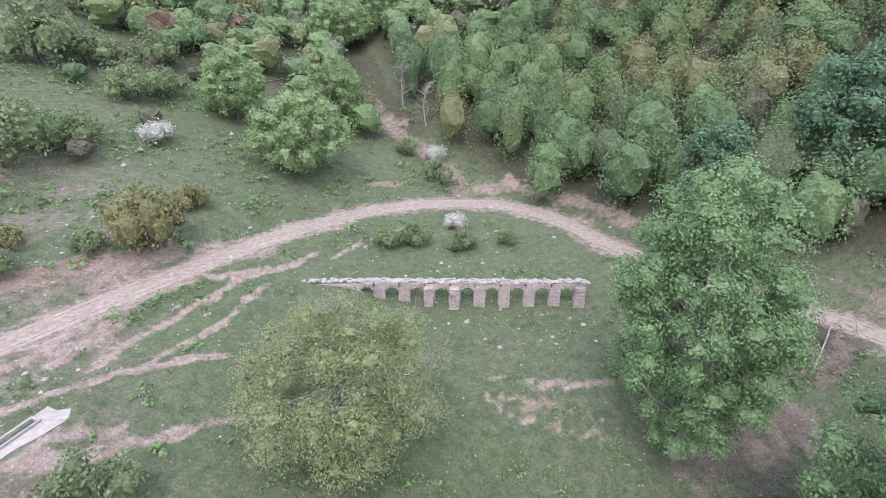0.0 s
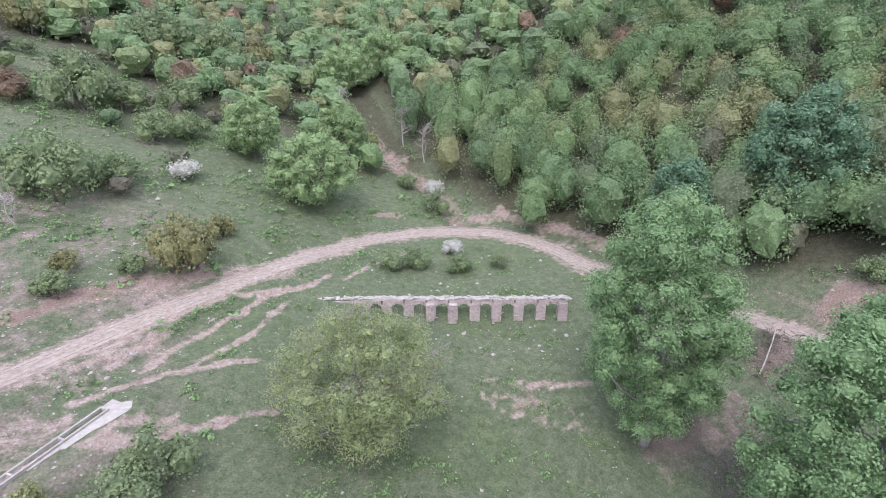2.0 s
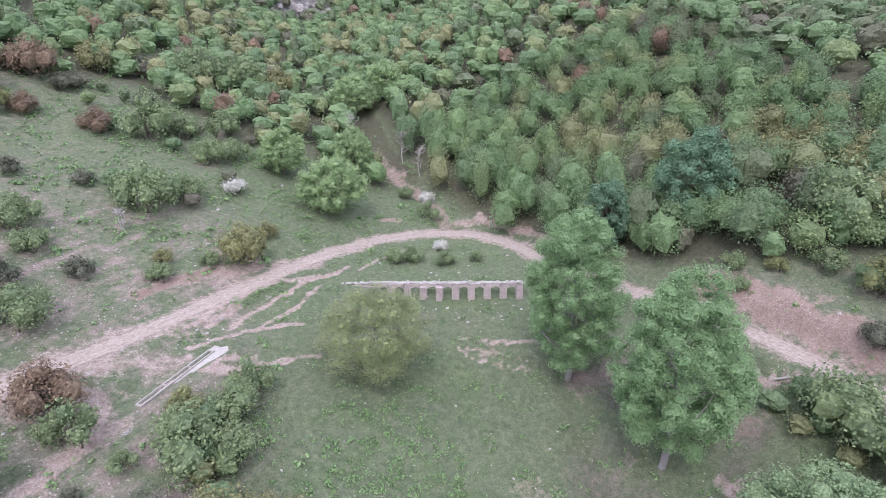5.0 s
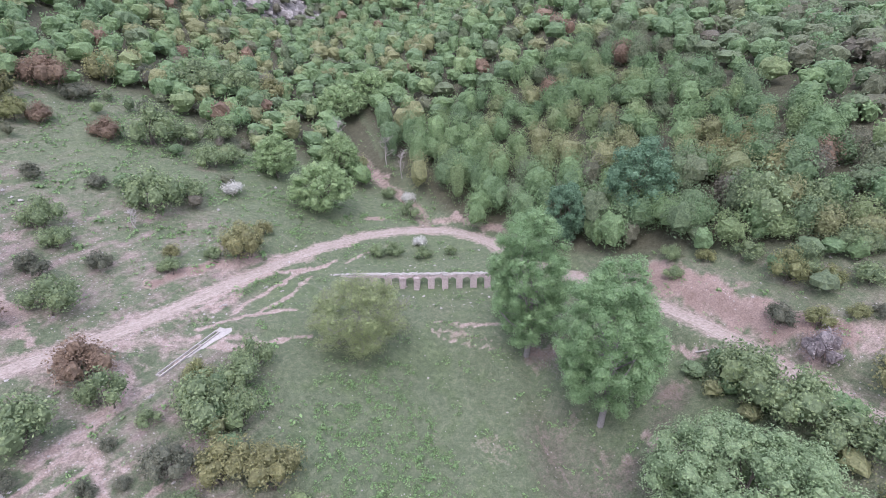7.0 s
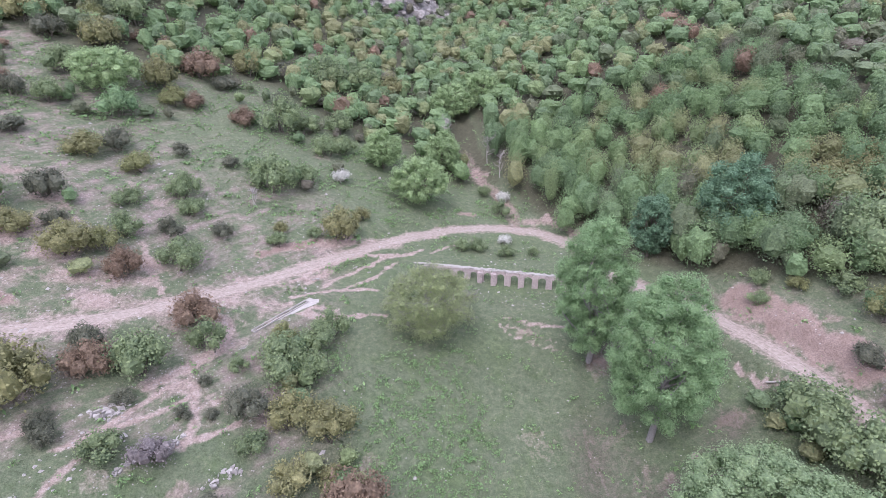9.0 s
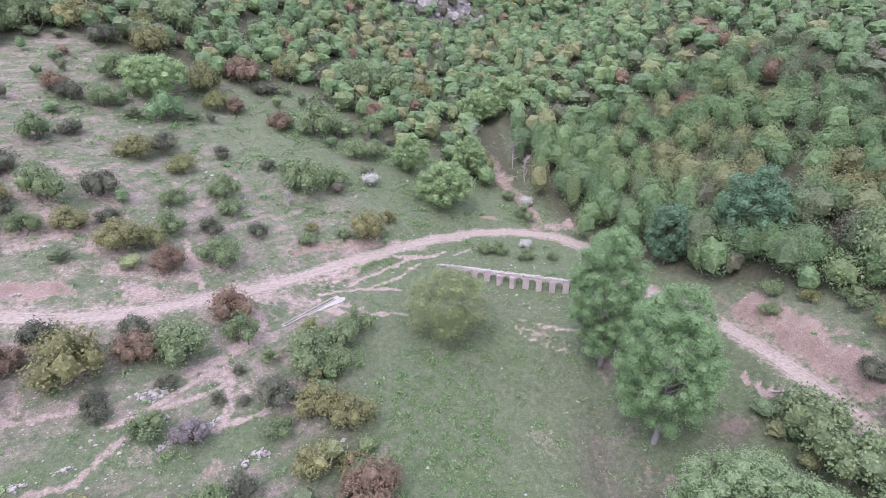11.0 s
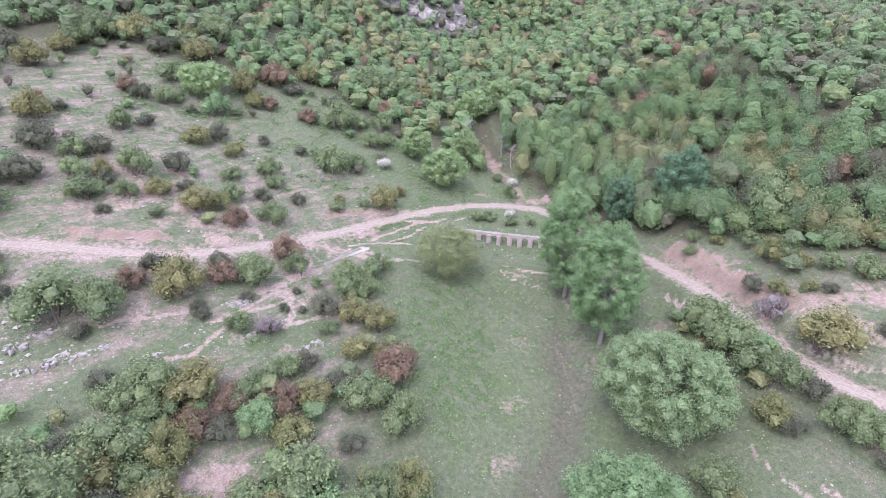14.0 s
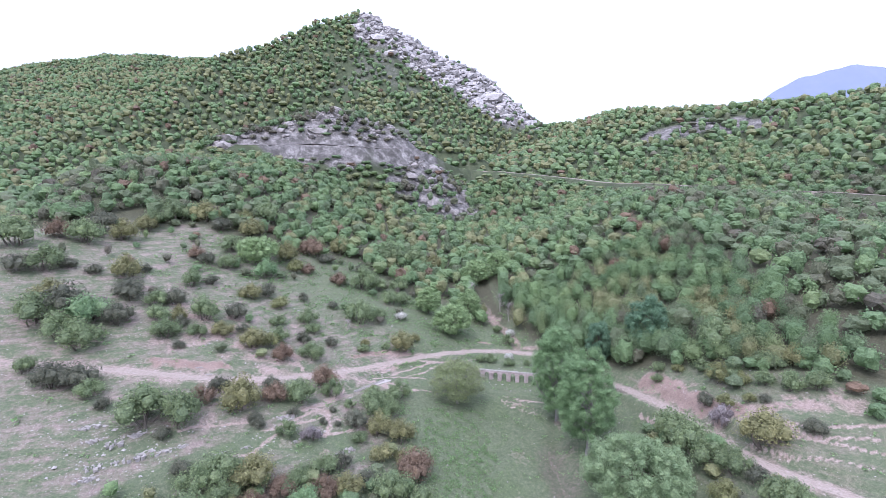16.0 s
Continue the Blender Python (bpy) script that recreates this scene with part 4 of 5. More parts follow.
GREEN_MIDDLE = (
    (-33.1, -42.2, 2.4), (-32.5, 21.5, 3), (-32.2, -24, 1.1), (-29.3, 33.9, 2.9), (-28.8, -33.1, 1.8), (-28.3, -56.1, 4.7), (-28.2, 6.5, 1.3), (-28, 45.4, 3.1),
    (-27.7, -23.2, 3.4), (-25.9, 37.6, 2.7), (-24.4, 74.5, 5.1), (-24.3, -23.6, 2.3), (-24.2, -18.7, 2.5), (-23.1, -16, 2), (-22.3, -44.6, 3.4), (-21.5, -64.7, 4),
    (-20.8, -59.9, 3.3), (-20.8, 66.2, 3.2), (-19.1, -55.5, 2.8), (-17, -46.3, 3.2), (-15.2, -64.6, 3.6), (-3.9, 9.8, 1.7), (-1.2, 10.1, 1.6), (2.5, 31.4, 1.7),
)
GREEN_LOWER = (
    (3.3, 8.7, 1.5), (4.9, 24.2, 1.9), (7.8, 8.3, 1.1), (19.2, -57.1, 2.8), (26.9, -34.5, 4.1), (28.4, -39.8, 3.8), (30, -43.8, 3.2), (31.3, -16.8, 1.3),
    (31.7, -47.1, 2.7), (32.4, -14.4, 1.6), (33.7, -54, 2.6), (35.4, -55.2, 2.5), (35.9, -57.2, 2.3), (37.5, -9.4, 3.6), (38.7, -20.8, 2.1), (40.2, -11.8, 2.5),
    (41.6, -27.1, 1.8), (43.2, -17.5, 4.4), (44.7, -32, 2.1), (47.5, -28.1, 2.9), (48, -34.8, 2.1), (48, -21.3, 2.9), (51.6, -36.6, 2.6),
)
OLIVE_WEST = (
    (-106.6, 29.8, 4.1), (-106, 41.4, 3.3), (-101.9, -7.6, 4.2), (-93.3, 54.3, 5.1), (-92.9, 6.8, 3.7), (-76.8, 51.6, 4), (-74.1, -5.6, 2), (-64.7, 14.7, 3.1),
    (-63.7, -7.3, 2.6), (-62.6, 42.9, 3.7), (-56.2, -9.3, 3.2), (-53.7, -69, 4.6), (-51, -30.7, 3.8), (-49.7, -59.6, 3.1), (-49.7, 60.1, 3.2), (-43.1, -47.2, 3.8),
    (-41.8, -61.9, 3.4), (-37.9, -62.5, 3), (-35.1, -65.2, 3.3),
)
OLIVE_UPPER = (
    (-33.3, 6.2, 1.5), (-29.9, -61.3, 3), (-29, -45, 2.4), (-27.6, -19.8, 1.5), (-25.7, -29.5, 2.7), (-24.7, -36.2, 2.2), (-24.2, 7.9, 3), (-21.7, -30.5, 2.8),
    (-21.4, 13.4, 1.6), (-21.1, -35.2, 1.8), (-17.1, 74.8, 4.3), (20.1, -59.7, 1.8), (34.8, -53.3, 1.8), (38, -43.7, 4.2), (47.7, -3.5, 3.3), (51, -12.5, 3.7),
    (51.7, -4.2, 3.4), (51.8, -29.3, 2.7),
)
RUSSET = (
    (-119.1, 20.8, 3.5), (-95.7, 13.1, 1.8), (-84.9, 27.7, 2.9), (-58.1, -31.2, 2.4), (-57.3, 51.9, 4.6), (-55.2, 38.8, 2.5), (-49, -11, 2.4), (-45.7, -27, 2.5),
    (-45.5, 37.3, 3), (-42.1, -51.6, 2.5), (-38.9, -47.3, 2.5), (-38.5, -17.9, 2.9), (-32.4, -46.8, 2.5), (-18.5, -38.5, 3.4),
)
DULL_WEST = (
    (-114.6, -0.4, 3.3), (-113.9, 32.6, 4.2), (-106.7, 5.6, 2.5), (-100.3, 6.3, 2.4), (-96.8, -10.7, 4.8), (-90.9, 12.4, 1.7), (-87.7, -1.4, 4.3), (-86.5, 50.4, 3.6),
    (-84.8, -11.1, 3.3), (-84.5, -32.8, 3.4), (-80.9, 26.1, 2.5), (-80.1, -31.8, 3.4), (-77.8, 0.4, 2.9), (-75.6, 15.8, 2.2), (-73.1, -36.4, 1.7), (-72.7, -7.6, 1.6),
    (-69.9, -15.1, 1.4), (-63.6, 1.1, 2.8), (-61.6, 18.7, 2.5), (-60.2, -41.2, 1.7), (-59.9, -4.4, 1.7), (-56.4, -26.9, 2.1), (-54.5, -57.2, 2.5), (-54.1, -48.2, 1.8),
    (-52.7, 21.3, 1.7), (-52.7, 49.1, 2.7),
)
DULL_UPPER = (
    (-47.6, -33.4, 1.3), (-47.5, -24, 1.9), (-47.2, -0.7, 2.1), (-46.6, -34.8, 1.4), (-46.1, -64.4, 3.1), (-44.3, 21.1, 1.7), (-43.9, 67.5, 3.6), (-41.6, -30, 1.2),
    (-41.1, 2.6, 1.7), (-41, 51.2, 2.2), (-38.7, -51.2, 2.3), (-35.9, -30.9, 0.9), (-35, -26.6, 0.8), (-33.3, -30.3, 0.8), (-30.9, -40.1, 1.8), (-30.2, -29.2, 2.3),
    (-25.9, -42.1, 2.2), (-23.3, -50.5, 2), (16.5, -61.2, 2.4), (29.5, -53.2, 1.7), (33.4, -50, 1.8), (34.9, -30.4, 1.9), (35.9, -60, 1.4), (42.6, -35.9, 1.2),
    (45, -45.1, 2.1),
)
TWIGGY = (
    (-36.8, -35.9, 2), (35.1, -35.9, 2.2),
)
BRIGHT = (
    (-90.8, -12.4, 4.8), (-65.3, 29.3, 3.4), (-34.7, -49.5, 2.8), (-29.5, -65.6, 3.6), (-25.4, -60.8, 3.8), (-24.5, 54, 3), (-13.8, -59.9, 3.2),
)
GOLDEN = (
    (-81.7, 59.8, 3.1), (-58.7, 38, 2.8), (-56.7, 13.9, 2.6), (-52.8, -7.4, 2), (-43.7, -55, 2.9), (-31, -50.2, 2.8), (-28.2, -18.3, 1.5), (-15.7, -54.9, 2.7),
    (28.4, -50.8, 2.5), (35.2, -17.7, 1.3), (37.2, -33.3, 1.6), (39.2, -26.4, 2.5), (40.4, -34.9, 1.2), (41.6, -29.9, 1.6),
)
BLOSSOMING = (
    (-25.7, 25.6, 2.1), (3.6, 12.4, 1.5), (5.9, 29.8, 1.8),
)


def shrub_kind(seed, leaf, kinds, lobes=6, count=1150, size=0.11, high=1.55, name="shrub"):
    """Models of one kind: the first ones for small shrubs, as many again with finer sprays for large ones."""
    rng = np.random.RandomState(seed)
    small = [shrub(name, rng, high * rng.uniform(0.85, 1.15), 1.0, lobes + rng.randint(3), count, size, leaf) for _ in range(kinds)]
    large = [shrub(name, rng, high * rng.uniform(0.85, 1.15), 1.0, lobes + 2 + rng.randint(3), int(count * 1.6), size * 0.75, leaf) for _ in range(kinds)]
    return small, large


def plant_all(models, places, seed, label, group, category="shrub"):
    """The models in turn at the places, each with its own turn and height."""
    rng = random.Random(seed)
    small, large = models
    for m in small + large:
        tagged(m, label, category, group)
    for pick, some in ((small, [p for p in places if p[2] < 2.3]), (large, [p for p in places if p[2] >= 2.3])):
        for k in range(max(len(some), len(pick))):
            m, turn, tall = pick[k % len(pick)], rng.uniform(0, 6.28), rng.uniform(0.8, 1.15)
            if k >= len(some):
                # a model that found no place of its own goes into the scrub above the pasture
                plant(m, -60.0 - 6 * k, 56.0 + k, turn, 2.0, tall)
            elif k < len(pick):
                plant(m, *some[k][:2], turn, 1.1 * some[k][2], tall)
            else:
                replant(m, *some[k][:2], turn, 1.1 * some[k][2], tall)


GREENS = shrub_kind(21, SHRUB_LEAF, 5)
plant_all(GREENS, GREEN_WEST + GREEN_UPPER + GREEN_MIDDLE + GREEN_LOWER, 1, "dense mid-green shrub on the pasture slope", "green shrubs")
OLIVES = shrub_kind(22, OLIVE_LEAF, 4)
plant_all(OLIVES, OLIVE_WEST + OLIVE_UPPER, 2, "yellowish olive-green oak shrub on the pasture", "olive-green shrubs")
plant_all(shrub_kind(23, RUSSET_LEAF, 3), RUSSET, 3, "russet-brown young-leaved shrub on dry ground", "russet shrubs")
plant_all(shrub_kind(24, DARK_LEAF, 3, 6, 1100, 0.105, 1.4), DULL_WEST + DULL_UPPER, 4, "low dull dark-green thorny shrub", "dull green shrubs")
plant_all(shrub_kind(25, LILAC, 2, 6, 900, 0.09, 1.3), TWIGGY, 5, "twiggy grey-lilac almost leafless bush", "leafless bushes")
plant_all(shrub_kind(26, BROAD_LEAF, 2, 7), BRIGHT, 6, "bright fresh-green leafy shrub", "bright green shrubs")
plant_all(shrub_kind(28, GOLDEN_LEAF, 2), GOLDEN, 8, "golden-green young-leaved oak shrub", "golden-green shrubs")
plant_all(shrub_kind(27, BLOSSOM, 1, 6, 1100, 0.10, 1.3, "hawthorn_bush"), BLOSSOMING, 7, "white-blossoming hawthorn bush in the grass", "blossoming hawthorns")


def thicket(x, y):
    """Undergrowth between the bushes of the lower thicket, the line of bushes on the meadow's edge and the stream's far bank."""
    d, _ = to_line(x, y, ((-70, -66), (-50, -60), (-30, -58), (-16, -60), (-8, -68)))
    a = 0.8 * smooth(9, 5, d + 2.0 * waves(x, y, 9, 91)) * (np.hypot((x + 37) * 0.8, y + 56) > 4.2)
    d, _ = to_line(x, y, ((-46, -50), (-24, -44), (-20, -38), (-24, -30), (-26, -22)))
    b = 0.6 * smooth(4.2, 2.2, d + 1.0 * waves(x, y, 6, 94))
    d, _ = to_line(x, y, ((25.5, -31), (27, -36), (28.5, -41), (30.5, -46)))
    return np.maximum(np.maximum(a, b), 0.8 * smooth(2.6, 1.5, d))


rng = np.random.RandomState(29)
px, py = scatter(rng, (-78, 40, -74, -18), 2.3, thicket)
woods("thicket", rng, px, py, 1.35, 2.2, 130, 0.24, "dense mixed undergrowth of green, olive and russet bushes", lambda x, y: 0.62 + 0.25 * waves(x, y, 8, 55), FINE_BALL, "thicket")


def open_wood(x, y):
    """Loose scrub on the slope above the road, thinning out downhill."""
    edge = np.interp(y, (-60, -30, -12, 0), (84, 50, 33, 25))
    d, _ = to_line(x, y, ROAD_LINE)
    return 0.75 * smooth(-20, -3, x - edge) * (x < edge + 2) * (d > 4.2) * (y < 4)


px, py = scatter(rng, (26, 80, -52, 4), 3.1, open_wood)
woods("slope_bushes", rng, px, py, 1.5, 2.7, 130, 0.25, "mixed green and olive bushes scattered above the road", lambda x, y: 0.45 + 0.3 * waves(x, y, 9, 53), FINE_BALL, "bushes")



def hillside(x, y):
    """Bushes dotted over the pasture, closer together higher up."""
    d, _ = to_line(x, y, ROAD_LINE)
    k = 0.06 + 0.1 * smooth(-62, -46, x) * smooth(8, 22, y) + 0.35 * smooth(8, 48, y + 7 * waves(x, y, 34, 93))
    return k * smooth(-0.5, 0.5, waves(x, y, 15, 92)) * (d > 5) * (y > -0.25 * x - 32) * (x < -20) * smooth(-126, -112, x)


px, py = scatter(rng, (-126, -18, -22, 66), 3.4, hillside)
woods("pasture_bushes", rng, px, py, 1.4, 2.4, 130, 0.25, "small mixed green, olive and brownish bushes dotting the pasture", lambda x, y: 0.36 + 0.35 * waves(x, y, 9, 54), FINE_BALL, "bushes")

# round trees west of the gully: x, y, spread
rng = np.random.RandomState(31)
for x, y, r, high, label in (
    (-18.0, 34.6, 4.5, 8.5, "round bright-green tree above the cart road"),
    (-10.9, 24.2, 6.0, 9.5, "wide round pale-green tree beside the gully"),
    (-5.8, 39.0, 4.3, 9.5, "slender grey-green tree at the gully edge"),
    (-1.6, 66.0, 6.2, 9.0, "tall yellow-green tree up the gully"),
    (6.5, 70.0, 5.2, 9.0, "tall yellow-green tree up the gully"),
    (-70.0, 36.4, 7.0, 8.5, "wide pale-green tree on the upper pasture"),
):
    t = tagged(tree("round_tree", rng, high, r, 0.4, 130, 13000, 0.24, ROUND_LEAF, BARK, 0.16, 0.22), label, "tree", "round trees up the valley")
    plant(t, x, y)
for x, y, r, high in ((24.0, 0.2, 3.4, 10.5), (34.0, -3.6, 5.4, 13.2)):
    t = tagged(tree("evergreen_tree", rng, high, r, 0.5, 90, 12500, 0.3, PINE_LEAF, BARK, 0.2, 0.22), "dark bluish-green tree with drooping sprays at the wood's edge", "tree", "dark trees above the road")
    plant(t, x, y)
# lower tree beside the broadleaf tree, down the stream
t = tagged(tree("broadleaf_tree", rng, 8.4, 7.8, 0.3, 140, 26000, 0.26, BROAD_LEAF, BARK, 0.15, 0.25), "low bright-green leafy tree on the stream bank", "tree")
plant(t, 8.6, -60.3)


def bare_tree(name, rng, high, limbs, bark, spread=0.6):
    """A leafless tree: trunk, limbs and twigs that fork."""
    root = new(name)
    trunk, twigs = [], []
    top = np.array((rng.normal() * 0.3, rng.normal() * 0.3, high * 0.85))
    trunk.append(limb(rng, (0, 0, -0.3), top, 0.13, 0.04, 0.06, 7))
    for _ in range(limbs):
        a = top * rng.uniform(0.25, 0.95)
        w = np.array((rng.normal(), rng.normal(), rng.uniform(0.5, 1.4)))
        b = a + w / np.linalg.norm(w) * high * spread * rng.uniform(0.3, 0.6)
        trunk.append(limb(rng, a, b, 0.055, 0.02, 0.1))
        for _ in range(7):
            k = rng.uniform(0.3, 1)
            c = a + (b - a) * k
            w = np.array((rng.normal(), rng.normal(), rng.uniform(0.0, 1.2)))
            twigs.append(limb(rng, c, c + w / np.linalg.norm(w) * high * 0.16, 0.022, 0.008, 0.1, 3))
    for key, runs in (("trunk", trunk), ("crown", twigs)):
        new(key, tubes(key, runs, bark, 5 if key == "trunk" else 3)).parent = root
    return root


rng = np.random.RandomState(33)
for x, y, high, n in ((-38.3, 12.0, 3.2, 14), (6.6, 37.0, 6.5, 12), (4.6, 43.0, 7.5, 16), (-4.0, 52.0, 6.5, 14)):
    plant(tagged(bare_tree("bare_tree", rng, high, n, PALE_BARK), "leafless pale-grey tree with bleached limbs", "tree", "leafless trees"), x, y)


# ---- stone arcade ----
def blocks(rng, boxes, jitter=0.02):
    """Rough stones as slightly uneven boxes (x0, x1, y0, y1, z0, z1)."""
    b = np.asarray(boxes, float)
    corner = np.array([[i, 2 + j, 4 + k] for k in (0, 1) for i, j in ((0, 0), (1, 0), (1, 1), (0, 1))])
    v = b[:, corner] + rng.normal(size=(len(b), 8, 3)) * jitter
    f = np.array([(0, 3, 2, 1), (4, 5, 6, 7), (0, 1, 5, 4), (1, 2, 6, 5), (2, 3, 7, 6), (3, 0, 4, 7)])
    return v.reshape(-1, 3), (np.arange(len(b))[:, None, None] * 8 + f).reshape(-1, 4)


def courses(rng, x0, x1, y0, y1, z0, z1, high=0.19, long=0.34):
    """Stones laid in courses to fill a block of wall, front and back."""
    out, z = [], z0
    while z < z1 - 0.05:
        h = min(high * rng.uniform(0.75, 1.3), z1 - z)
        for ya, yb in ((y0, (y0 + y1) / 2), ((y0 + y1) / 2, y1)):
            x = x0
            while x < x1 - 0.05:
                w = min(long * rng.uniform(0.6, 1.5), x1 - x)
                if x1 - x - w < 0.12:
                    w = x1 - x
                p = rng.uniform(0, 0.035)
                out.append((x + 0.012, x + w - 0.012, ya - (p if ya == y0 else 0), yb + (p if yb == y1 else 0), z + 0.01, z + h - 0.01))
                x += w
        z += h
    return out


def arcade():
    rng = np.random.RandomState(41)
    root = new("stone_arcade")
    root.matrix_world = Matrix.LocRotScale((0.05, 0.45, 0), Euler((0, 0, math.atan2(-0.272, 0.962))), None)
    place = lambda s: (0.05 + 0.962 * s, 0.45 - 0.272 * s)
    pitch, half, top = 2.13, 0.5, 2.93
    piers = [pitch * k for k in range(-3, 6)]

    def piece(name, boxes, material, jitter=0.02):
        v, f = blocks(rng, boxes, jitter)
        ob = new(name, mesh_of(name, v, f, material, False))
        ob.parent = root
        return ob

    for s in piers:
        foot = height(*place(s)) - 0.3
        splay = 0.06 if s > 3 else 0.0
        boxes = courses(rng, s - half, s + half - splay, -0.34, 0.34, foot, top - 0.42)
        boxes.append((s - half + 0.06, s + half - 0.06, -0.30, 0.30, foot, top - 0.42))
        piece("pier", boxes, RUBBLE)
    for s in piers[2:4]:
        foot = height(*(np.array(place(s)) - (0.1, 0.8))) - 0.4
        piece("buttress", courses(rng, s - 0.42, s + 0.36, -0.86, -0.36, foot, top - 0.25), RUBBLE)
    # solid stretch that runs into the bank
    foot = min(height(*place(-9)), height(*place(-12))) - 0.3
    boxes = courses(rng, -13.4, -7.95, -0.34, 0.34, foot, top - 0.1)
    boxes.append((-13.3, -8.05, -0.3, 0.3, foot, top - 0.12))
    piece("end_wall", boxes, RUBBLE)
    # flat arches from pier to pier
    for a, b in zip([-8.45, *piers], piers):
        x0, x1, stones = a + half, b - half, []
        n = 7
        for k in range(n):
            u0, u1 = x0 + (x1 - x0) * k / n, x0 + (x1 - x0) * (k + 1) / n
            rise = abs((k + 0.5) / n * 2 - 1) ** 2.2
            low = top - 0.40 - 0.34 * rise
            for ya, yb in ((-0.33, 0), (0, 0.33)):
                stones.append((u0 + 0.01, u1 - 0.01, ya, yb, low + rng.uniform(-0.03, 0.03), top - 0.2))
                stones.append((u0 + 0.01, u1 - 0.01, ya - 0.01, yb + 0.01, top - 0.21, top - 0.02))
        for ya, yb in ((-0.33, 0), (0, 0.33)):
            stones.append((a - 0.3, x0 + 0.03, ya, yb, top - 0.45, top - 0.02))
        piece("flat_arch", stones, RUBBLE)
    # uneven coping stones along the crest
    models = []
    for k in range(6):
        v, f = blocks(rng, [(-0.2, 0.2, -0.15, 0.15, 0, 0.13)], 0.035)
        models.append(mesh_of("coping_stone", v, f, LIMESTONE, False))
    s = -13.4
    while s < 11.1:
        w = rng.uniform(0.3, 0.5)
        for y in (-0.14, 0.15):
            ob = new("coping_stone", models[rng.randint(6)])
            ob.parent = root
            lift = rng.uniform(-0.05, 0.07) - (0.12 if rng.uniform() < 0.12 else 0)
            ob.matrix_basis = Matrix.LocRotScale((s + w / 2, y + rng.uniform(-0.06, 0.06), top + lift), Euler((0, 0, rng.uniform(-0.3, 0.3) + (math.pi if rng.uniform() < 0.5 else 0))), (w / 0.4, rng.uniform(0.8, 1.2), 1))
        s += w
    return tagged(root, "ruined rubble-stone arcade of square piers with pale coping", "ruin")


arcade()


# ---- drinking trough ----
def trough():
    root = new("water_trough")
    a, b = np.array((-26.9, -10.3)), np.array((-32.2, -17.6))
    length, top = float(np.hypot(*(b - a))), 4.42
    root.matrix_world = Matrix.LocRotScale((*a, top), Euler((0, 0, math.atan2(*(b - a)[::-1]))), None)
    rng = np.random.RandomState(43)

    def slab(name, boxes, material, jitter=0.006, label=""):
        v, f = blocks(rng, boxes, jitter)
        ob = new(name, mesh_of(name, v, f, material, False))
        ob.parent = root
        if label:
            tagged(ob, label)
        return ob

    slab("side_wall", [(0, length, -0.36, -0.24, -0.75, 0)], CONCRETE)
    slab("side_wall", [(0, length, 0.24, 0.36, -0.75, 0.02)], CONCRETE)
    third = length / 3
    for k in range(4):
        x = min(max(k * third, 0.06), length - 0.06)
        slab("end_wall" if k in (0, 3) else "divider", [(x - 0.06, x + 0.06, -0.24, 0.24, -0.75, -0.01)], CONCRETE)
    for k in range(3):
        slab("water", [(k * third + 0.08, (k + 1) * third - 0.08, -0.235, 0.235, -0.7, -0.26 - 0.02 * k)], WATER, 0.0, "still dark water")
    # broken apron, wide at the spring end and narrowing along the trough
    v = [(-0.9, 0.364), (length * 0.6, 0.364), (length * 0.6, 0.5), (length * 0.4, 0.62), (length * 0.38, 0.85), (length * 0.2, 0.95), (length * 0.1, 1.25), (-0.7, 1.45), (-1.3, 0.9)]
    for name, pts in (("apron", v), ("apron", [(-0.95, -0.5), (-0.004, -0.45), (-0.004, 0.355), (-0.9, 0.36)])):
        bm = bmesh.new()
        low = [bm.verts.new((x, y, -0.7)) for x, y in pts]
        high = [bm.verts.new((x, y, -0.12 - 0.05 * abs(y) + rng.uniform(-0.02, 0.02))) for x, y in pts]
        bm.faces.new(high)
        for i in range(len(pts)):
            k = (i + 1) % len(pts)
            bm.faces.new((low[i], low[k], high[k], high[i]))
        bmesh.ops.recalc_face_normals(bm, faces=bm.faces)
        me = bpy.data.meshes.new(name)
        bm.to_mesh(me)
        bm.free()
        me.materials.append(CONCRETE)
        ob = tagged(new(name, me), "broken pale concrete apron")
        ob.parent = root
    return tagged(root, "long concrete cattle trough in three basins of dark water", "trough")


trough()


# ---- boulders, stones, weeds ----
def outcrop(name, rng, n=34):
    """Flat broken slabs of bedrock, level with the turf, in a patch of about 1 m radius."""
    boxes = []
    for _ in range(n):
        a, k = rng.uniform(0, 6.283), math.sqrt(rng.uniform(0, 1))
        x, y, w, d = math.cos(a) * k, math.sin(a) * k * 0.6, rng.uniform(0.04, 0.17) * (1.3 - 0.7 * k), rng.uniform(0.03, 0.1) * (1.3 - 0.7 * k)
        boxes.append((x - w, x + w, y - d, y + d, -0.25, rng.uniform(0.0, 0.09) * (1.3 - k)))
    v, f = blocks(rng, boxes, 0.035)
    return new(name, mesh_of(name, v, f, LIMESTONE, False))


rng = np.random.RandomState(47)
stones = [tagged(outcrop("rock_patch", rng), "flat patch of broken pale limestone in the turf", "rock", "pale rock patches") for _ in range(4)]
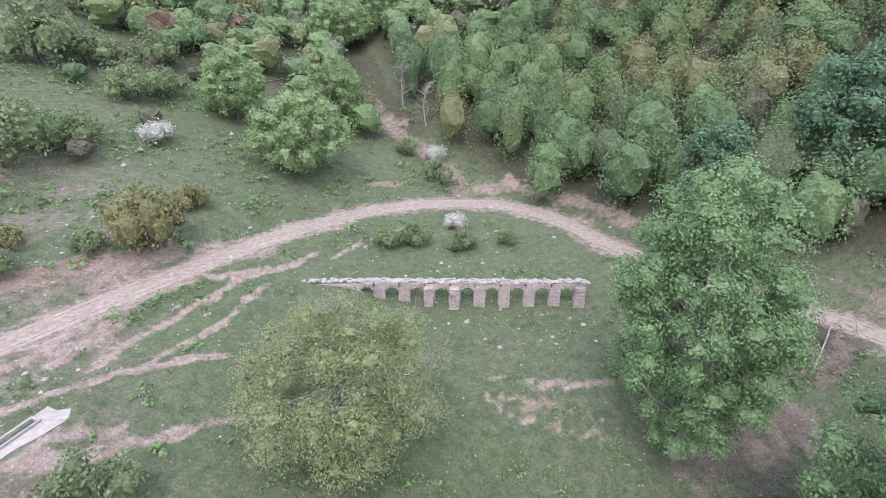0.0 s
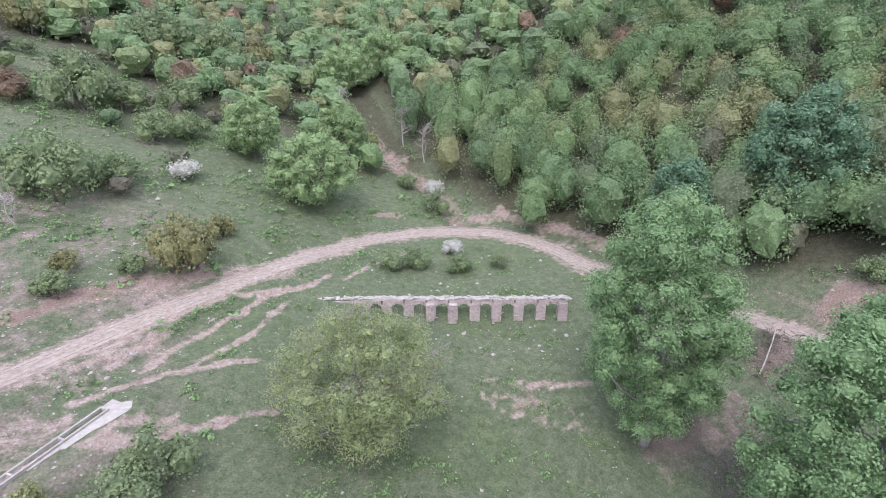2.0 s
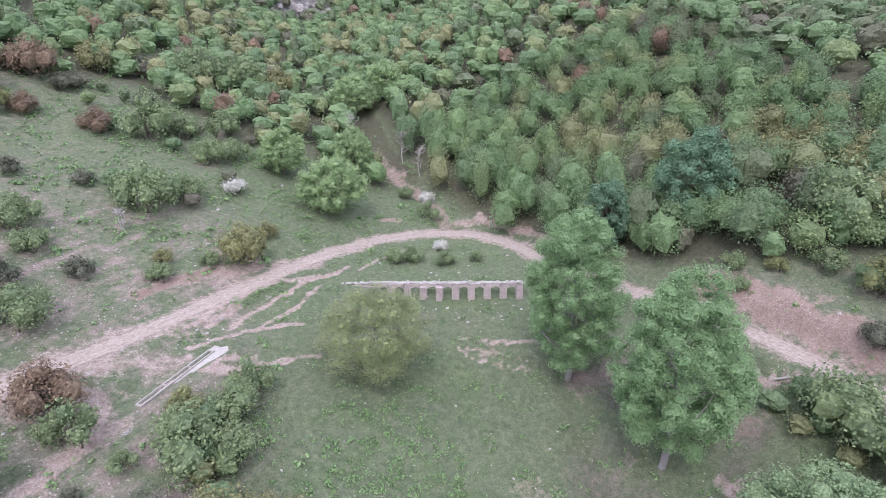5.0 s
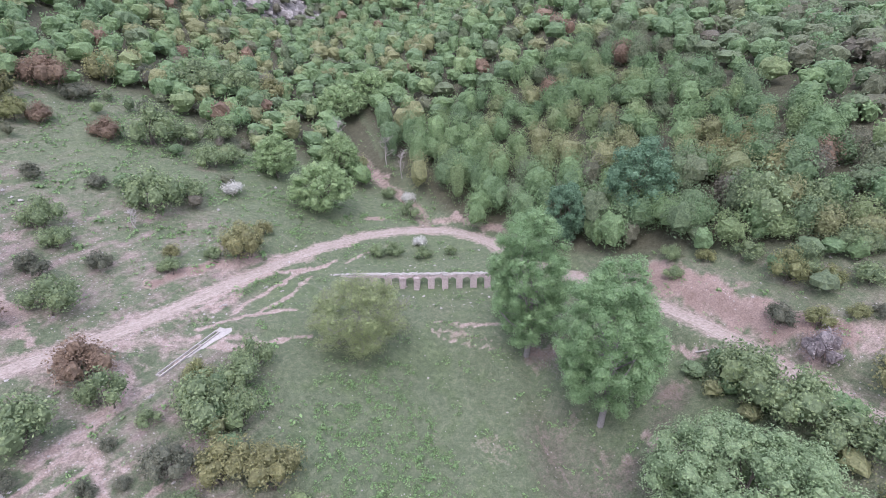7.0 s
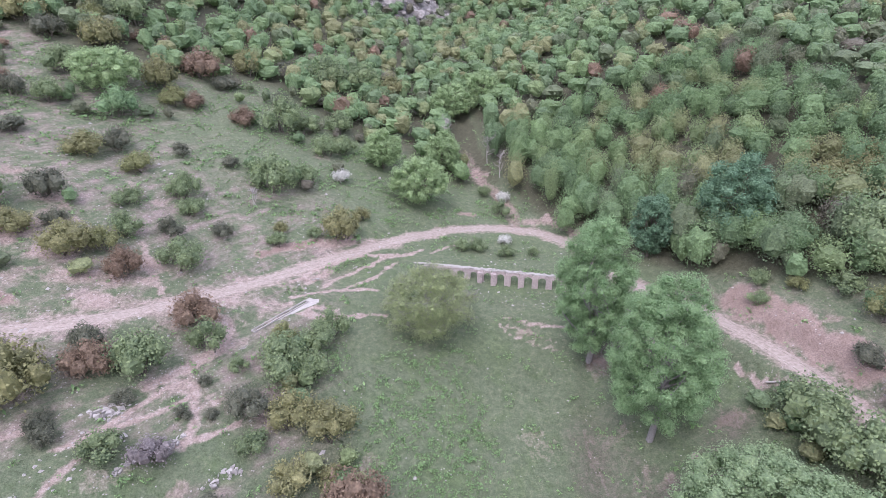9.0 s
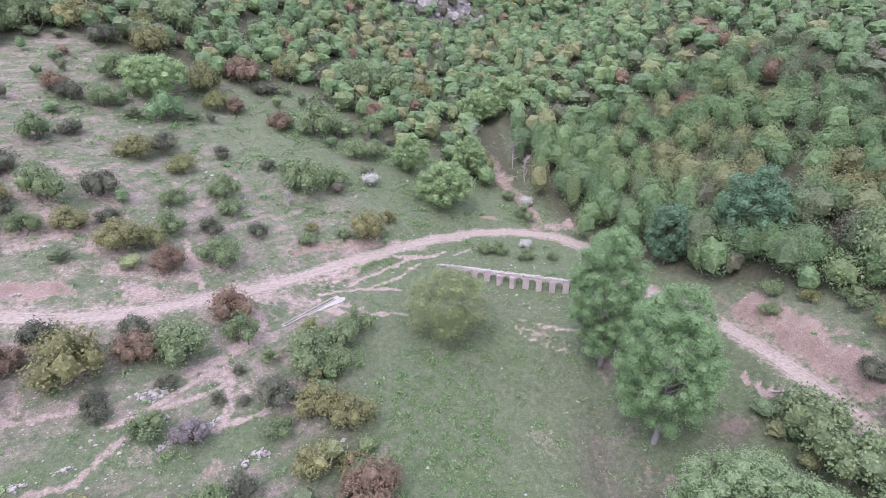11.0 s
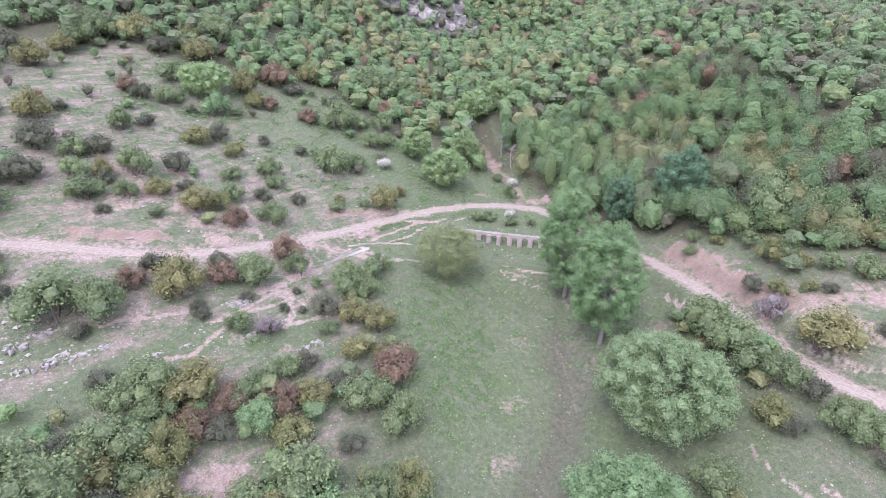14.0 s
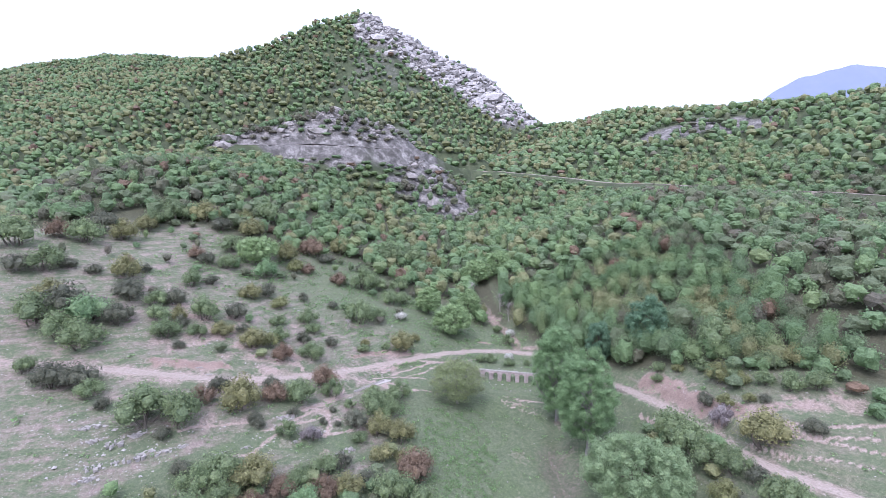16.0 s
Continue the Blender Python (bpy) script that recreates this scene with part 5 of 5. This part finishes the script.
for k, (x, y, r) in enumerate((
    (-43.2, -30.8, 2.2), (-42.0, -31.4, 1.2), (-36.0, -33.4, 1.3), (-31.4, -36.2, 1.9), (-56.6, -42.3, 1.2), (-50.3, -42.5, 1.4), (-61.9, -45.4, 2.6), (-66.0, -48.5, 2.4), (-66.5, -51.0, 2.0), (-58.8, -44.0, 2.0), (-72.6, -41.1, 2.2), (-65.9, -43.4, 2.6), (-64.7, -41.3, 2.0),
    (-61.2, -21.6, 1.1), (-63.3, -20.3, 0.8), (-30.2, -35.7, 1.0), (-32.6, -20.6, 0.6), (-21.5, 0.2, 0.5), (-19.5, -0.3, 0.45), (-26.8, -4.4, 0.7), (-70.0, -44.0, 1.6), (-47.0, -40.4, 1.0), (-39.6, -36.8, 1.2),
)):
    ob = stones[k] if k < 4 else copy_thing(stones[k % 4], Matrix())
    plant(ob, x, y, rng.uniform(-0.5, 0.5) + 0.5, r, 0.8, 0.0)


def small_stones(rng, x, y, size, name, label):
    base = np.array([(1, 0, 0), (0, 1, 0), (-1, 0, 0), (0, -1, 0), (0, 0, 0.7), (0, 0, -0.4)], float)
    tri = np.array([(0, 1, 4), (1, 2, 4), (2, 3, 4), (3, 0, 4), (1, 0, 5), (2, 1, 5), (3, 2, 5), (0, 3, 5)])
    n, z = len(x), land(x, y)
    r = size * rng.lognormal(0, 0.5, n)
    v = base[None] * r[:, None, None] * rng.uniform(0.6, 1.3, (n, 6, 3))
    a = rng.uniform(0, 6.283, n)
    c, s = np.cos(a)[:, None], np.sin(a)[:, None]
    v = np.stack([v[..., 0] * c - v[..., 1] * s + x[:, None], v[..., 0] * s + v[..., 1] * c + y[:, None], v[..., 2] + z[:, None] + 0.02], -1)
    f = (np.arange(n)[:, None, None] * 6 + tri).reshape(-1, 3)
    return tagged(new(name, mesh_of(name, v.reshape(-1, 3), f, LIMESTONE, False)), label, "stones", kind="stuff")


def stony(x, y):
    k = smooth(0.1, 0.9, waves(x, y, 9, 61)) * smooth(-16, -40, x) * 0.55 * (1 - wooded(x, y))
    k = k + 0.5 * smooth(3.5, 1.0, np.abs(y + 2.4 + 0.28 * x)) * (np.abs(x - 2) < 9)
    k = k + 0.10 * (np.abs(x - 2) < 12) * (np.abs(y - 6) < 7)
    k = k + 0.6 * smooth(9, 3, np.hypot(x + 41, y + 38)) + 0.6 * smooth(16, 5, np.hypot(x + 66, y + 42))
    return np.clip(k, 0, 1)


px, py = scatter(rng, (-95, 34, -58, 24), 0.9, stony)
small_stones(rng, px, py, 0.12, "scattered_stones", "small pale stones strewn over the pasture")
px, py = scatter(rng, (-105, 60, -62, 60), 0.8, lambda x, y: 0.05 * (1 - wooded(x, y)) + 0.1 * craggy(x, y))
small_stones(rng, px, py, 0.09, "pebbles", "tiny pale stones in the grass")


def broken_rock(rng, x, y, size, name, label, material):
    """Ledges and blocks of rock that stick out of a slope, tilted along one bedding."""
    bm = bmesh.new()
    bmesh.ops.create_icosphere(bm, subdivisions=1, radius=1)
    base = np.array([v.co[:] for v in bm.verts])
    tri = np.array([[v.index for v in f.verts] for f in bm.faces])
    bm.free()
    n, z = len(x), land(x, y)
    r = size * rng.lognormal(0, 0.45, n)
    v = base[None] * r[:, None, None] * rng.uniform(0.6, 1.4, (n, len(base), 1)) * (1.6, 0.9, 0.75)
    a = rng.normal(-0.5, 0.4, n)
    c, s = np.cos(a)[:, None], np.sin(a)[:, None]
    v = np.stack([v[..., 0] * c - v[..., 1] * s + x[:, None], v[..., 0] * s + v[..., 1] * c + y[:, None], v[..., 2] + z[:, None] + 0.1 * r[:, None]], -1)
    f = (np.arange(n)[:, None, None] * len(base) + tri).reshape(-1, 3)
    return tagged(new(name, mesh_of(name, v.reshape(-1, 3), f, material, False)), label, "rock", kind="stuff")


px, py = scatter(rng, (-150, 30, 140, 250), 3.0, lambda x, y: 0.75 * smooth(0.35, 0.8, craggy(x, y)) * smooth(-0.7, 0.5, waves(x, y, 22, 62)) * clear_of_road(x, y, 3.0))
broken_rock(rng, px, py, 1.25, "rock_outcrop", "broken lilac-grey rock ledges at the gully head", CRAG)
px, py = scatter(rng, (-140, 120, 480, 640), 4.6, lambda x, y: 0.85 * smooth(0.4, 0.9, craggy(x, y)))
broken_rock(rng, px, py, 2.5, "peak_rocks", "pale grey crags on the mountain peak", PALE_CRAG)


def tufts(name, rng, x, y, size, count, tall, material, label, category="weeds"):
    """Low clumps of leaves on the ground, all in one mesh."""
    z = land(x, y)
    n = len(x)
    s = size * rng.lognormal(0, 0.35, n)
    lob = np.stack([x, y, z + 0.25 * s * tall, s, s, s * tall], 1)
    v = []
    for k in range(0, n, 2000):
        part = np.repeat(lob[k:k + 2000], count, 0)
        w = rng.normal(size=(len(part), 3))
        w[:, 2] = np.abs(w[:, 2])
        w /= np.linalg.norm(w, axis=1)[:, None]
        at = part[:, :3] + w * part[:, 3:] * rng.uniform(0.3, 1.0, (len(part), 1))
        face = w + rng.normal(size=(len(part), 3)) * 0.6 + (0, 0, 0.6)
        face /= np.linalg.norm(face, axis=1)[:, None]
        along = np.cross(face, rng.normal(size=(len(part), 3)))
        along /= np.linalg.norm(along, axis=1)[:, None]
        aside, q = np.cross(face, along), part[:, 3:4] * rng.uniform(0.35, 0.75, (len(part), 1))
        v.append(np.stack([at - along * q * 0.5, at + aside * q * 0.3, at + along * q * 0.5, at - aside * q * 0.3], 1))
    return tagged(new(name, leaf_mesh(name, np.concatenate(v), material)), label, category, kind="stuff")


def weedy(x, y):
    k = 0.95 * smooth(1.1, 0.75, np.hypot((x + 11) / 8.0, (y + 31) / 16.0) + 0.2 * waves(x, y, 6, 71)) * smooth(-0.6, 0.3, waves(x, y, 3, 72))
    k = np.maximum(k, 0.75 * smooth(5, 2, np.hypot(x + 24, y + 20)))
    k = np.maximum(k, 0.55 * smooth(0.3, 0.85, waves(x, y, 5, 73)) * smooth(-60, -10, y) * (1 - 0.8 * smooth(-20, -45, x)))
    d, _ = to_line(x, y, ROAD_LINE)
    e, _ = to_line(x, y, ((-24.6, -1.4), (-22.4, 1.3), (-19.9, 3.5)))
    k = np.maximum(k, 0.95 * smooth(1.5, 0.6, e))
    t, _ = to_line(x, y, ((-26.4, -9.6), (-32.6, -18.2)))
    return k * (d > 2.2) * (t > 2.6) * (1 - wooded(x, y))


px, py = scatter(rng, (-60, 44, -60, 30), 0.36, weedy)
tufts("meadow_weeds", rng, px, py, 0.24, 13, 0.9, WEED_LEAF, "clumps of green weeds and nettles in the meadow")


def scrubby(x, y):
    d, _ = to_line(x, y, ROAD_LINE)
    k = 0.85 * smooth(-0.4, 0.6, waves(x, y, 11, 81)) * smooth(4, 18, y) + 0.3 * smooth(0.1, 0.9, waves(x, y, 7, 82)) * smooth(-14, -30, x) + 0.25 * smooth(0.2, 0.9, waves(x, y, 5, 83)) * smooth(24, 30, x)
    return k * (d > 2.6) * (1 - 0.7 * wooded(x, y)) * ((x < -4) | (x > 26) | (y > 22)) * smooth(-100, -80, x)


px, py = scatter(rng, (-110, 62, -62, 62), 0.8, scrubby)
tufts("low_scrub", rng, px, py, 0.45, 12, 0.75, WEED_LEAF, "low green scrub and bracken on the slopes", "scrub")


def turfy(x, y):
    d, _ = to_line(x, y, ROAD_LINE)
    t, _ = to_line(x, y, ((-26.4, -9.6), (-32.6, -18.2)))
    return 0.55 * smooth(-0.9, 0.4, waves(x, y, 4.5, 74)) * (d > 2.0) * (t > 2.0) * (1 - wooded(x, y)) * (1 - 0.6 * smooth(-20, -40, x))


px, py = scatter(rng, (-52, 42, -56, 26), 0.62, turfy)
tufts("turf_tufts", rng, px, py, 0.17, 5, 0.5, TURF_LEAF, "short grey-green tufts of grazed turf", "grass")
px, py = scatter(rng, (-101, -88, -11, -2), 0.8, lambda x, y: smooth(5.5, 3, np.hypot(x + 95, (y + 6.5) * 1.4)))
tufts("heather", rng, px, py, 0.6, 12, 0.8, PURPLE, "purple-flowering heather patch on the slope", "heather")

# brushwood heap with a pale pole leaning on it
rng = np.random.RandomState(53)
runs = []
for _ in range(150):
    x, y = 22.8 + rng.normal() * 1.2, -14.6 + rng.normal() * 1.2
    z = height(x, y)
    w = rng.normal(size=3) * (1, 1, 0.35)
    w /= np.linalg.norm(w)
    runs.append(limb(rng, (x, y, z + 0.1), np.array((x, y, z + 0.25)) + w * rng.uniform(0.6, 1.4), 0.025, 0.01, 0.1, 3))
tagged(new("brushwood_heap", tubes("brushwood_heap", runs, BARK, 3)), "heap of dry brown brushwood on the bank", "brushwood", kind="stuff")
lo, hi = (21.2, -15.6), (23.4, -14.2)
pole = [limb(rng, (*lo, height(*lo) + 0.05), (*hi, height(*hi) + 0.9), 0.07, 0.05, 0.01, 4)]
tagged(new("pole", tubes("pole", pole, PALE_BARK, 6)), "long pale bleached pole leaning on brushwood", "pole")

# far mountain beyond the saddle, its blue haze painted into the colour
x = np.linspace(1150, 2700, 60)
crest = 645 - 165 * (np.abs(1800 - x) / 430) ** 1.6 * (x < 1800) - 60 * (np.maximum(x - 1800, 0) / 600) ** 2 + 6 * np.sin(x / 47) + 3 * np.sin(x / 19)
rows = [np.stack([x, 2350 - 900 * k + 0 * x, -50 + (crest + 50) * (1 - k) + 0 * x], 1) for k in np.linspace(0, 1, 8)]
tagged(new("backdrop", mesh_of("backdrop", np.concatenate(rows), grid_faces(8, 60)[:, ::-1], HAZE_BLUE_RIDGE)), "distant mountain beyond the saddle, blue haze painted into its colour", "mountain", kind="structure")

# lilac-grey twig litter on the bank under the poplars
rng = np.random.RandomState(59)
runs = []
for _ in range(900):
    k = rng.uniform(0, 1)
    x, y = np.interp(k, (0, 0.4, 1), (11.6, 13.0, 14.2)) + rng.normal() * 1.1, np.interp(k, (0, 0.4, 1), (-14.8, -18.4, -23.5)) + rng.normal() * 0.9
    z, a, d = height(x, y), rng.uniform(0, 6.283), rng.uniform(0.2, 0.6)
    runs.append(limb(rng, (x, y, z + 0.02), (x + math.cos(a) * d, y + math.sin(a) * d, z + rng.uniform(0.05, 0.45)), 0.018, 0.007, 0.12, 3))
tagged(new("twig_litter", tubes("twig_litter", runs, GREY_TWIG, 3)), "lilac-grey litter of dead twigs under the poplars", "twigs", kind="stuff")
# two bleached logs on the road bank
for lo, hi in (((28.2, -31.4), (28.9, -33.9)), ((26.4, -27.9), (27.2, -28.9))):
    run = [limb(rng, (*lo, height(*lo) + 0.12), (*hi, height(*hi) + 0.12), 0.13, 0.1, 0.02, 4)]
    tagged(new("log", tubes("log", run, PALE_BARK, 7)), "bleached fallen log on the road bank", "log", "bleached logs")
